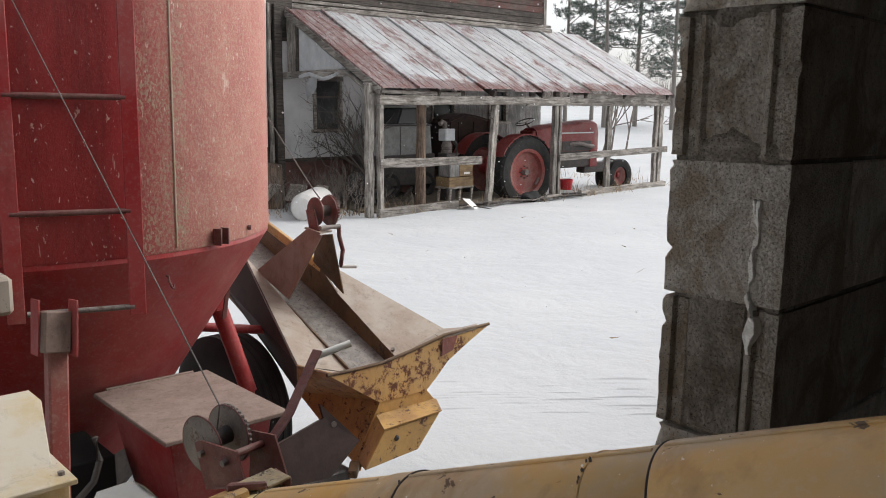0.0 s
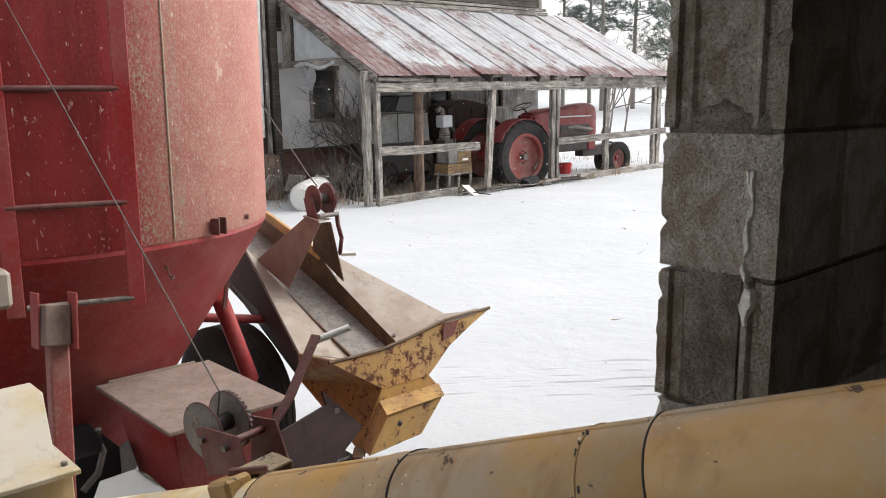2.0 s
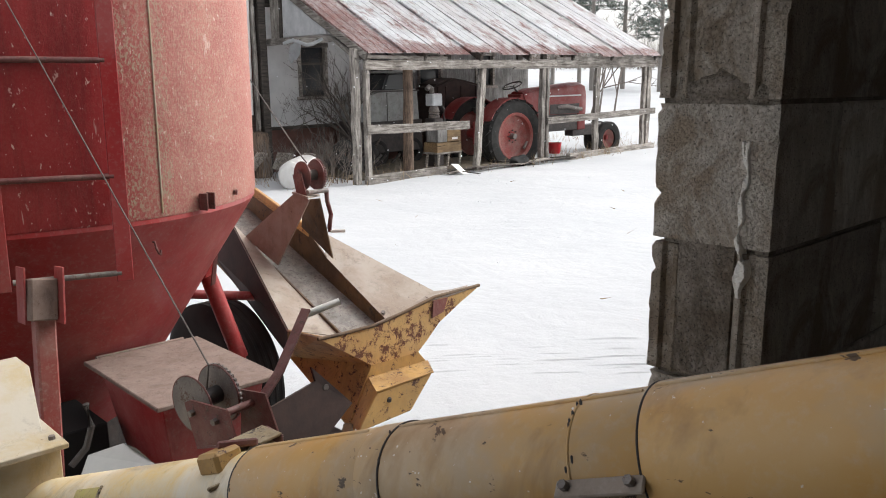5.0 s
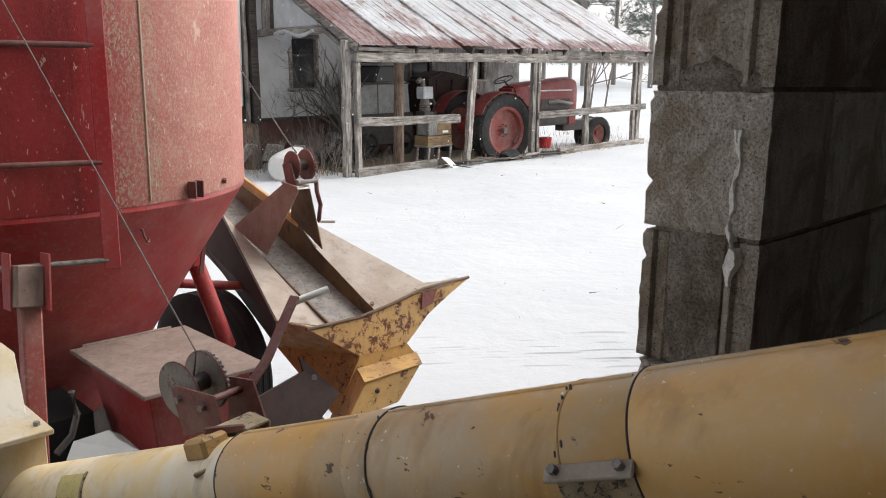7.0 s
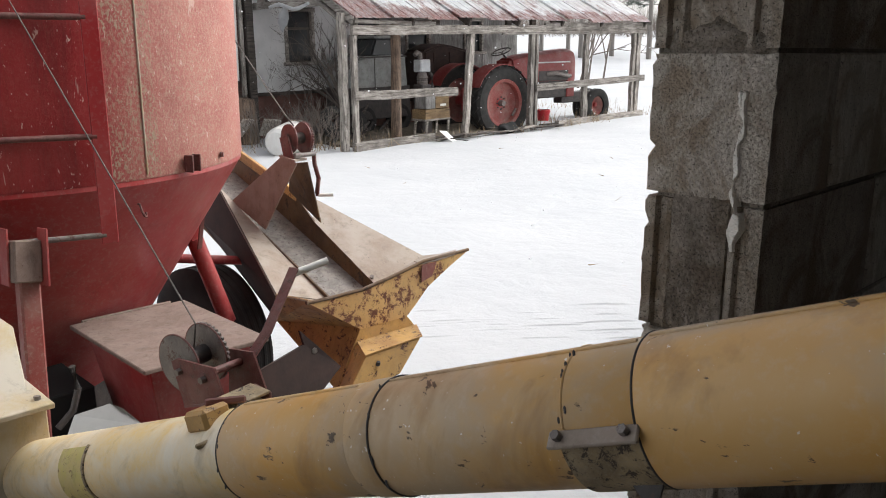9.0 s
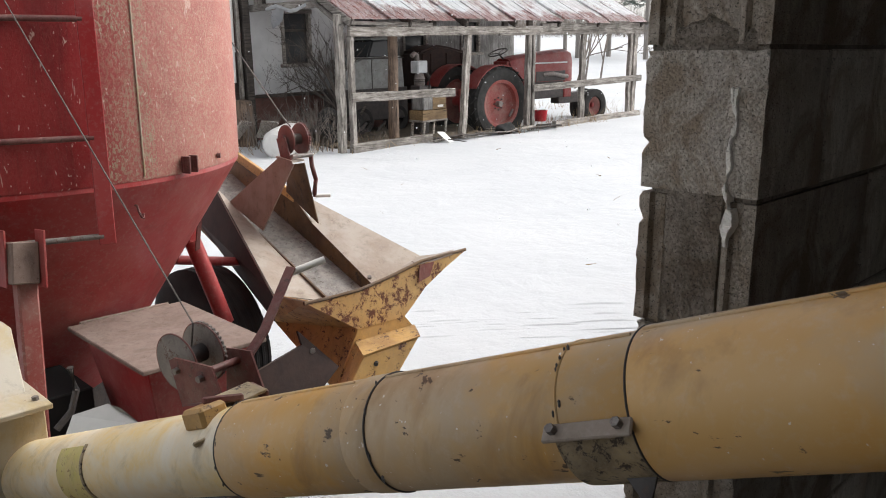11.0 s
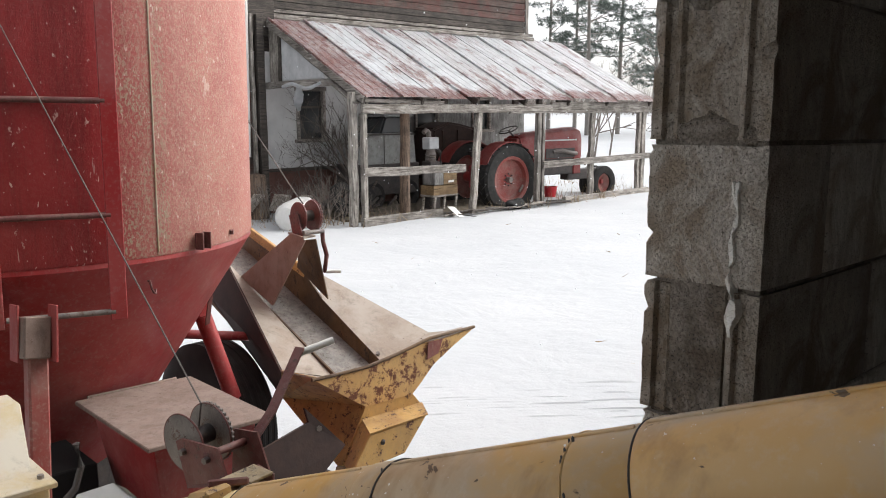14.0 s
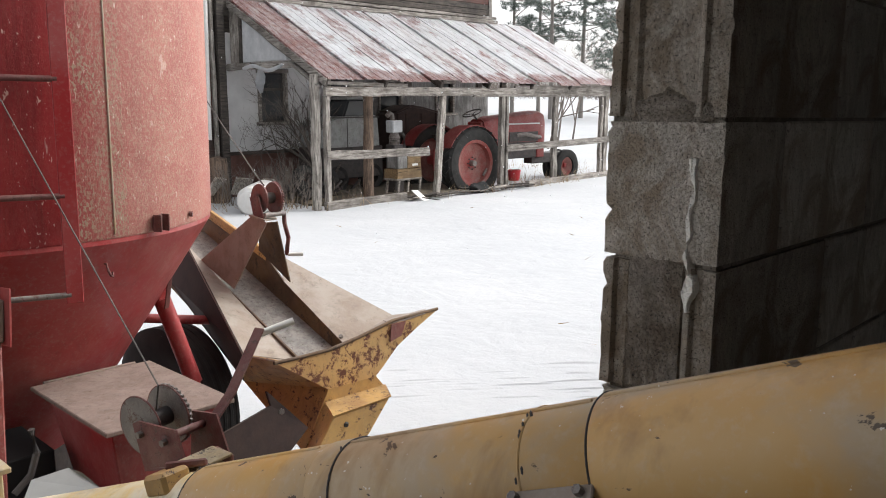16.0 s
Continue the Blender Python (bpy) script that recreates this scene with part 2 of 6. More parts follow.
def wall_white():
    k = Mat("stained_white_panel", 0.7)
    c = k.ramp(k.noise(1.4, 7, 0.65), (0.35, (0.50, 0.50, 0.495)), (0.65, (0.66, 0.66, 0.65)))
    c = k.mix(k.ramp(k.noise(3, 8, 0.75, 0.8, (2.2, 2.2, 0.5)), (0.60, 0.0), (0.75, 0.65)), c, (0.2, 0.175, 0.15))
    k.bump(k.noise(30, 4), 0.15, 0.004)
    return k.done(c)


def concrete(name, light, dark):
    k = Mat(name, 0.95)
    c = k.ramp(k.noise(7, 10, 0.78, 0.5), (0.36, dark), (0.60, light))
    c = k.mix(k.ramp(k.noise(150, 6, 0.8), (0.50, 0.0), (0.60, 0.6)), c, dark)
    c = k.mix(k.ramp(k.noise(40, 6, 0.7, 0.2, (1, 1, 0.16)), (0.50, 0.0), (0.64, 0.35)), c, tuple(min(1, 1.25 * v) for v in light))
    c = k.mix(k.ramp(k.noise(9, 6, 0.65, 0.8), (0.46, 0.0), (0.60, 0.8)), c, (0.80 * dark[0], 0.70 * dark[1], 0.58 * dark[2]))
    c = k.mix(k.ramp(k.noise(3.5, 5, 0.6, 0.5), (0.50, 0.0), (0.66, 0.45)), c, light)
    pits = k.ramp(k.noise(240, 5, 0.8), (0.36, 0.0), (0.5, 1.0))
    c = k.mix(k.ramp(k.noise(300, 2.5, 0.5, 0.3), (0.345, 0.8), (0.40, 0.0)), c, tuple(0.3 * v for v in dark))
    k.bump(pits, 0.7, 0.004)
    k.bump(k.ramp(k.noise(300, 2.5, 0.5, 0.3), (0.36, 0.0), (0.43, 1.0)), 0.4, 0.002)
    k.bump(k.noise(14, 6, 0.7), 0.2, 0.004)
    return k.done(k.vary(c, 0.3))


def roof_mat():
    k = Mat("frosted_rusty_roof_sheet", 0.6, 0.0)
    zinc = k.ramp(k.noise(3, 5, 0.6), (0.3, (0.52, 0.545, 0.565)), (0.7, (0.68, 0.69, 0.70)))
    zinc = k.mix(k.t.nodes.new("ShaderNodeObjectInfo").outputs["Random"], zinc, k.mix(0.3, zinc, (0.4, 0.2, 0.16)))
    rust = k.ramp(k.noise(1.1, 8, 0.74, 0.3, (1.6, 0.7, 1)), (0.525, 0.0), (0.575, 0.95))
    yy = k.t.nodes.new("ShaderNodeSeparateXYZ")
    k.put(yy.inputs[0], k.co)
    low = k.t.nodes.new("ShaderNodeMapRange")
    k.put(low.inputs[0], yy.outputs[1])
    low.inputs[1].default_value, low.inputs[2].default_value, low.inputs[3].default_value, low.inputs[4].default_value = -0.2, 1.0, 1.0, 0.0
    edge = k.ramp(k.mix(0.5, low.outputs[0], k.noise(2.0, 8, 0.75, 0.4, (1.5, 0.8, 1))), (0.56, 0.0), (0.64, 1.0))
    left = k.t.nodes.new("ShaderNodeMapRange")
    k.put(left.inputs[0], yy.outputs[0])
    left.inputs[1].default_value, left.inputs[2].default_value, left.inputs[3].default_value, left.inputs[4].default_value = 0.0, 1.8, 1.0, 0.0
    side = k.ramp(k.mix(0.45, left.outputs[0], k.noise(5, 8, 0.85, 0.4)), (0.47, 0.0), (0.56, 1.0))
    rust = k.mix(1.0, rust, k.mix(1.0, edge, side, "ADD"), "ADD")
    c = k.mix(rust, zinc, k.ramp(k.noise(6, 6, 0.7), (0.3, (0.11, 0.026, 0.018)), (0.7, (0.25, 0.058, 0.034))))
    frost = k.ramp(k.noise(34, 7, 0.85, 0.0, (2.6, 0.30, 1)), (0.40, 0.0), (0.52, 1.0))
    bands = k.ramp(k.noise(9, 4, 0.6, 0.1, (1.6, 0.07, 1)), (0.38, 0.35), (0.54, 1.0))
    patch = k.ramp(k.noise(1.6, 7, 0.75, 0.2, (1.4, 0.8, 1)), (0.40, 1.0), (0.60, 0.35))
    frost = k.mix(1.0, frost, bands, "MULTIPLY")
    frost = k.mix(1.0, frost, k.ramp(k.mix(1.0, edge, side, "ADD"), (0.0, 1.0), (1.0, 0.55)), "MULTIPLY")
    c = k.mix(k.mix(1.0, frost, patch, "MULTIPLY"), c, (0.84, 0.86, 0.88))
    speck = k.ramp(k.noise(46, 4, 0.75, 0.0, (1.4, 0.8, 1)), (0.60, 0.0), (0.64, 0.9))
    c = k.mix(speck, c, (0.80, 0.81, 0.82))
    k.bump(k.noise(30, 5, 0.7), 0.3, 0.006)
    return k.done(c)


def plain(name, a, b, scale=6.0, rough=0.7, bump=0.3, metal=0.0, stretch=(1, 1, 1)):
    k = Mat(name, rough, metal)
    c = k.ramp(k.noise(scale, 6, 0.65, 0.2, stretch), (0.3, a), (0.7, b))
    k.bump(k.noise(scale * 6, 4), bump, 0.004)
    return k.done(c)


def tyre_mat():
    k = Mat("black_rubber", 0.95)
    c = k.ramp(k.noise(8, 5), (0.3, (0.016, 0.016, 0.016)), (0.7, (0.040, 0.037, 0.034)))
    c = k.mix(k.ramp(k.noise(26, 4, 0.6), (0.70, 0.0), (0.74, 0.7)), c, (0.55, 0.56, 0.58))
    return k.done(c)


snow = snow_mat()
grey_sheet = plain("dull_grey_sheet", (0.20, 0.20, 0.20), (0.26, 0.26, 0.255), 5, 0.6, 0.1)
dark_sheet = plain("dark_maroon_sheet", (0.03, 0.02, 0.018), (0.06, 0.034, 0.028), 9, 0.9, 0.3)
white_wall = wall_white()
# White car paint greyed for the dim lean-to; dust and rust lie on it.
car_paint = paint("shade_greyed_car_paint", (0.34, 0.35, 0.34), (0.26, 0.265, 0.255), (0.10, 0.07, 0.05), 0.3, 0.64, 0.5, (0.22, 0.2, 0.18), 2.0)
block_mat = concrete("old_concrete_block", (0.78, 0.73, 0.66), (0.42, 0.37, 0.31))
mortar_mat = concrete("crumbling_mortar", (0.38, 0.335, 0.285), (0.17, 0.145, 0.118))
smeared_block = concrete("mortar_smeared_block", (0.60, 0.535, 0.46), (0.28, 0.24, 0.195))
lime_mat = plain("lime_run", (0.70, 0.68, 0.63), (0.85, 0.84, 0.80), 60, 0.9, 0.5)
roof_sheet = roof_mat()
rubber = tyre_mat()
glass_dark = Mat("dusty_window_glass", 0.12).done((0.03, 0.033, 0.036))
# Bark and needles are paled; the haze of distance sits in their colour.
bark = plain("hazed_pine_bark", (0.16, 0.145, 0.13), (0.27, 0.245, 0.22), 5, 0.9, 0.6, 0.0, (3, 3, 0.5))
needles = plain("hazed_pine_needles", (0.08, 0.10, 0.09), (0.14, 0.165, 0.145), 0.6, 0.8, 0.2)
dark_twig = plain("dark_bare_twig", (0.055, 0.045, 0.038), (0.12, 0.10, 0.085), 4, 0.85, 0.2)
twig_mat = plain("bare_brown_twig", (0.13, 0.105, 0.088), (0.24, 0.205, 0.18), 4, 0.85, 0.2)
dry_grass = plain("dry_straw_grass", (0.30, 0.21, 0.12), (0.42, 0.32, 0.2), 9, 0.85, 0.1)
brick_red = plain("dark_red_clay_tile", (0.10, 0.045, 0.036), (0.17, 0.085, 0.066), 5, 0.85, 0.5)
plastic_film = plain("torn_plastic_film", (0.40, 0.42, 0.43), (0.60, 0.61, 0.62), 5, 0.35, 0.3)
cable_mat = plain("steel_cable", (0.06, 0.05, 0.045), (0.13, 0.115, 0.10), 200, 0.55, 0.2, 0.2)
earth = plain("frozen_dirt_and_straw", (0.07, 0.056, 0.042), (0.17, 0.14, 0.10), 9, 0.95, 0.6)
jug_white = plain("dull_white_jug", (0.66, 0.64, 0.6), (0.76, 0.75, 0.72), 8, 0.5, 0.1)


# ---- building helpers ----
def thing(name, label, category, m=None, group="", kind=""):
    ob = new(name)
    ob.empty_display_size = 0.1
    if m is not None:
        ob.matrix_basis = m
    return tagged(ob, label, category, group, kind)


def mesh_of(bm, material, name="mesh", smooth=False):
    me = bpy.data.meshes.new(name)
    bm.normal_update()
    if smooth:
        for f in bm.faces:
            f.smooth = True
        for e in bm.edges:
            if len(e.link_faces) == 2 and e.calc_face_angle(0) > 0.6:
                e.smooth = False
    bm.to_mesh(me)
    bm.free()
    me.materials.append(material)
    return me


def part(name, bm, material, parent=None, label="", smooth=False, m=None):
    ob = new(name, mesh_of(bm, material, name, smooth))
    if parent is not None:
        ob.parent = parent
    if m is not None:
        ob.matrix_basis = m
    return tagged(ob, label)


def box(size, m=None, bevel=0.0, bm=None):
    """A box round the origin of its pose, with worn edges."""
    b = bmesh.new()
    bmesh.ops.create_cube(b, size=1.0, matrix=Matrix.Diagonal((*size, 1)))
    if bevel:
        bmesh.ops.bevel(b, geom=b.edges[:], offset=bevel, segments=1, affect="EDGES")
    if m is not None:
        b.transform(m)
    return joined(bm, b)


def joined(bm, b):
    if bm is None:
        return b
    me = bpy.data.meshes.new("tmp")
    b.to_mesh(me)
    b.free()
    bm.from_mesh(me)
    bpy.data.meshes.remove(me)
    return bm


def span(x0, x1, y0, y1, z0, z1, bevel=0.0, bm=None):
    return box((x1 - x0, y1 - y0, z1 - z0), Matrix.Translation(((x0 + x1) / 2, (y0 + y1) / 2, (z0 + z1) / 2)), bevel, bm)


def rod(a, b, r0, r1=None, seg=12, bm=None):
    """A round bar from a to b."""
    a, b = Vector(a), Vector(b)
    k = bmesh.new()
    m = Matrix.Translation((a + b) / 2) @ (b - a).to_track_quat("Z", "Y").to_matrix().to_4x4()
    bmesh.ops.create_cone(k, cap_ends=True, segments=seg, radius1=r0, radius2=r0 if r1 is None else r1, depth=(b - a).length, matrix=m)
    return joined(bm, k)


def bar(a, b, w, h, bevel=0.0, bm=None, up=(0, 0, 1)):
    """A square bar from a to b; w across, h along up."""
    a, b = Vector(a), Vector(b)
    d = (b - a).normalized()
    side = d.cross(Vector(up)).normalized()
    top = side.cross(d)
    m = Matrix((( d[0], side[0], top[0], 0), (d[1], side[1], top[1], 0), (d[2], side[2], top[2], 0), (0, 0, 0, 1)))
    return box(((b - a).length, w, h), Matrix.Translation((a + b) / 2) @ m, bevel, bm)


def lathe(profile, seg=48, m=None, bm=None, close=False):
    """Turns (radius, height) pairs round z."""
    b = bmesh.new()
    rings = [[b.verts.new((r * math.cos(2 * math.pi * i / seg), r * math.sin(2 * math.pi * i / seg), z)) for i in range(seg)] for r, z in profile]
    pairs = list(zip(rings, rings[1:])) + ([(rings[-1], rings[0])] if close else [])
    for lo, hi in pairs:
        for i in range(seg):
            b.faces.new((lo[i], lo[(i + 1) % seg], hi[(i + 1) % seg], hi[i]))
    if not close:
        for ring in (rings[0], rings[-1]):
            if profile[0 if ring is rings[0] else -1][0] > 1e-4:
                b.faces.new(ring)
    bmesh.ops.recalc_face_normals(b, faces=b.faces[:])
    if m is not None:
        b.transform(m)
    return joined(bm, b)


def plate(corners, thick, bm=None):
    """A flat or slightly bent sheet through the corners, with thickness behind it."""
    b = bmesh.new()
    vs = [b.verts.new(c) for c in corners]
    f = b.faces.new(vs)
    b.normal_update()
    n = f.normal.copy()
    low = [b.verts.new(Vector(c) - n * thick) for c in corners]
    b.faces.new(list(reversed(low)))
    for i in range(len(vs)):
        j = (i + 1) % len(vs)
        b.faces.new((vs[j], vs[i], low[i], low[j]))
    return joined(bm, b)


def tube(points, r, seg=8, bm=None):
    """A round rod that follows points."""
    b = bmesh.new()
    pts = [Vector(p) for p in points]
    rings = []
    for i, p in enumerate(pts):
        d = (pts[min(i + 1, len(pts) - 1)] - pts[max(i - 1, 0)]).normalized()
        q = d.to_track_quat("Z", "Y")
        rings.append([b.verts.new(p + q @ Vector((r * math.cos(2 * math.pi * k / seg), r * math.sin(2 * math.pi * k / seg), 0))) for k in range(seg)])
    for lo, hi in zip(rings, rings[1:]):
        for k in range(seg):
            b.faces.new((lo[k], lo[(k + 1) % seg], hi[(k + 1) % seg], hi[k]))
    b.faces.new(rings[0][::-1])
    b.faces.new(rings[-1])
    return joined(bm, b)


def rough_up(bm, amount, scale, cuts=0):
    if cuts:
        bmesh.ops.subdivide_edges(bm, edges=bm.edges[:], cuts=cuts, use_grid_fill=True)
    for v in bm.verts:
        v.co += noise.noise_vector(v.co * scale) * amount
    return bm


YARD = pose(0, 0, 0, 0, 0, 43)                    # x along the barn wall, y out of the door
SHED = pose(-1.16, 14.97, 0, 0, -1.0, 43)         # x along the lean-to's front, y to its back
YINV = YARD.inverted()


# ---- ground ----
def ground_height(x, y):
    p = SHED.inverted() @ Vector((x, y, 0))
    rise = 0.0175 * min(max(p.x, 0.0), 16.0)
    near = max(0.0, min(1.0, (y - 3.0) / 3.0))
    fade = max(0.0, 1 - max(0.0, y - 40) / 40)
    rise += 0.042 * min(max(0.0, y - 34.0), 130.0)
    z = noise.noise(Vector((x * 0.35, y * 0.35, 0))) * 0.035 + noise.noise(Vector((x * 1.3, y * 1.3, 3))) * 0.012
    return rise + z * near * fade


def ground():
    b = bmesh.new()
    xs = [-900, -300, -100, -50, -30, -20] + [-14 + 0.35 * i for i in range(86)] + [20, 30, 50, 100, 300, 900]
    ys = [-30, -15, -8] + [-4 + 0.35 * i for i in range(100)] + [34, 40, 50, 65, 90, 130, 164, 200, 400, 1500]
    grid = [[b.verts.new((x, y, ground_height(x, y))) for x in xs] for y in ys]
    for r0, r1 in zip(grid, grid[1:]):
        for i in range(len(xs) - 1):
            b.faces.new((r0[i], r0[i + 1], r1[i + 1], r1[i]))
    for f in b.faces:
        f.smooth = True
    tagged(part("ground", b, snow), "trampled farmyard snow with faint tyre tracks", "snow", kind="structure")


ground()


def dirt(name, label, m, x0, x1, y0, y1, top):
    """Bare trodden earth with a ragged outline, a little over the snow's bed."""
    b = bmesh.new()
    n = 28
    ring = []
    for i in range(n):
        t = 2 * math.pi * i / n
        c, s = math.cos(t), math.sin(t)
        k = 1 / max(abs(c), abs(s)) ** 0.8
        w = 1 + 0.10 * noise.noise(Vector((i * 0.7, x0, 0)))
        ring.append(((x0 + x1) / 2 + (x1 - x0) / 2 * c * k * w, (y0 + y1) / 2 + (y1 - y0) / 2 * s * k * w))
    hub = b.verts.new(((x0 + x1) / 2, (y0 + y1) / 2, top))
    mid = [b.verts.new(((x + hub.co.x) / 2, (y + hub.co.y) / 2, top + random.uniform(-0.01, 0.01))) for x, y in ring]
    out = [b.verts.new((x, y, top - 0.02)) for x, y in ring]
    low = [b.verts.new((x * 1.0, y, top - 0.3)) for x, y in ring]
    for i in range(n):
        j = (i + 1) % n
        b.faces.new((hub, mid[i], mid[j]))
        b.faces.new((mid[i], out[i], out[j], mid[j]))
        b.faces.new((out[i], low[i], low[j], out[j]))
    tagged(part(name, b, earth, m=m), label, "dirt", kind="structure")


# Dark dirt assumed here, added so snow bounce leaves the machine's underside dark.
dirt("dirt_yard", "dark dirt assumed under the machine, added to cut snow bounce", YARD, -4.2, 1.75, 0.75, 3.7, 0.045)
dirt("dirt_floor", "dark dirt floor inside the lean-to", SHED, 0.15, 5.3, 0.12, 2.9, 0.06)


def tracks():
    """Low wavering ridges left by tyre treads."""
    random.seed(31)
    b = bmesh.new()
    for lane, (x0, y0, x1, y1, n) in enumerate(((-0.3, 4.90, 2.2, 5.10, 9), (-0.4, 5.45, 3.0, 5.6, 4))):
        for k in range(n):
            prev = None
            for i in range(71):
                t = i / 70
                x = x0 + (x1 - x0) * t
                y = y0 + (y1 - y0) * t + k * 0.055 * (1 + lane * 0.3) + 0.03 * noise.noise(Vector((x * 1.6, k * 0.5, lane)))
                z = ground_height(x, y)
                w = (0.012 + 0.006 * lane) * (0.5 + abs(noise.noise(Vector((x * 2.3, k * 3.7, 9)))))
                h = 0.011 * (abs(noise.noise(Vector((x * 1.9, k * 5.1, 2)))) * 2 - 0.2)
                row = [b.verts.new((x, y - 2 * w, z - 0.002)), b.verts.new((x, y, z + h)), b.verts.new((x, y + 2 * w, z - 0.002))]
                if prev:
                    b.faces.new((prev[0], row[0], row[1], prev[1]))
                    b.faces.new((prev[1], row[1], row[2], prev[2]))
                prev = row
    tagged(part("tyre_tracks", b, snow, smooth=True), "faint tyre tread ridges pressed in the snow", "snow tracks", kind="stuff")


tracks()


# ---- our barn: block wall with the door jamb, unseen walls with gaps for light ----
JAMB, IN, OUT, COURSE, JOINT = 1.102, 0.489, 0.657, 0.19, 1.595


def barn():
    wall = tagged(part("wall_north", span(JAMB + 0.012, 9.0, IN + 0.006, OUT - 0.012, 0.0, 2.6), mortar_mat, m=YARD), "grey concrete block wall beside the open doorway", "wall", kind="structure")
    tagged(part("wall_west", span(-7.0, -6.0, IN, OUT, 0.0, 2.6), mortar_mat, m=YARD), "grey concrete block wall", "wall", kind="structure")
    # Unseen beam, walls and ceiling added; they dim the inside.
    tagged(part("lintel", span(-6.0, JAMB, IN, OUT, 2.46, 2.6), wood_dark, m=YARD), "unseen wooden beam added over the doorway", "beam", kind="structure")
    tagged(part("wall_east", span(9.0, 9.2, -7.0, OUT, 0.0, 2.6), mortar_mat, m=YARD), "unseen block wall added to close the barn", "wall", kind="structure")
    # Rear and side gaps are made up, to light the jamb and inner wall.
    for name, x0, x1 in (("wall_south", -7.0, -0.8), ("wall_south_east", 1.3, 9.2)):
        tagged(part(name, span(x0, x1, -7.2, -7.0, 0.0, 2.6), mortar_mat, m=YARD), "unseen block wall beside a rear gap added for light", "wall", kind="structure")
    for name, y0, y1 in (("wall_far_west", -7.2, -3.4), ("wall_far_west_end", -0.6, OUT)):
        tagged(part(name, span(-7.2, -7.0, y0, y1, 0.0, 2.6), mortar_mat, m=YARD), "unseen block wall beside a side gap added for light", "wall", kind="structure")
    # Unseen ceiling kept low so more sky reaches the machine.
    tagged(part("ceiling", span(-7.2, 9.2, -7.2, OUT + 0.15, 2.6, 2.72), wood_dark, m=YARD), "unseen plank ceiling added, set low to pass skylight", "ceiling", kind="structure")
    tagged(part("floor", span(-7.0, 9.0, -7.0, OUT, -0.1, 0.035), earth, m=YARD), "dirt and straw barn floor", "floor", kind="structure")
    return wall


barn_wall = barn()


# ---- grinder mixer: red tank on a cone, ladder, box, legs, wheel ----
TANK = YINV @ Vector((-1.70, 3.42, 0))
RIM_Z, TANK_R = 1.361, 1.0


def toothed_ring(c, axis, r, n, thick, depth=0.006):
    """A toothed wheel's rim, one closed ring."""
    b = bmesh.new()
    f = axis.to_track_quat("Z", "Y").to_matrix().to_4x4()
    loops = []
    for z in (0.0, thick):
        outer, inner = [], []
        for i in range(n * 4):
            t = 2 * math.pi * i / (n * 4)
            rr = r + (depth if i % 4 in (0, 1) else 0)
            outer.append(b.verts.new((rr * math.cos(t), rr * math.sin(t), z)))
            inner.append(b.verts.new(((r - 0.01) * math.cos(t), (r - 0.01) * math.sin(t), z)))
        loops.append((outer, inner))
    (o0, i0), (o1, i1) = loops
    for i in range(n * 4):
        j = (i + 1) % (n * 4)
        for q in ((o0[i], o0[j], o1[j], o1[i]), (i0[j], i0[i], i1[i], i1[j]), (o1[i], o1[j], i1[j], i1[i]), (o0[j], o0[i], i0[i], i0[j])):
            b.faces.new(q)
    b.transform(Matrix.Translation(c) @ f)
    return b


def wheel_mesh(r, w, groove=3, bore=0.56):
    """A tyre's section turned round z, with ribs round its tread."""
    prof = [(r * bore, -w * 0.42), (r * 0.72, -w * 0.5), (r * 0.88, -w * 0.49), (r * 0.965, -w * 0.42)]
    n = groove * 2 + 1
    for i in range(n):
        z0, z1 = (-0.40 + 0.8 * i / n) * w, (-0.40 + 0.8 * (i + 1) / n) * w
        d = r if i % 2 == 0 else r - 0.004
        prof += [(d, z0 + 0.002), (d, z1 - 0.002)]
    prof += [(r * 0.965, w * 0.42), (r * 0.88, w * 0.49), (r * 0.72, w * 0.5), (r * bore, w * 0.42)]
    return lathe(prof, 64, close=True)


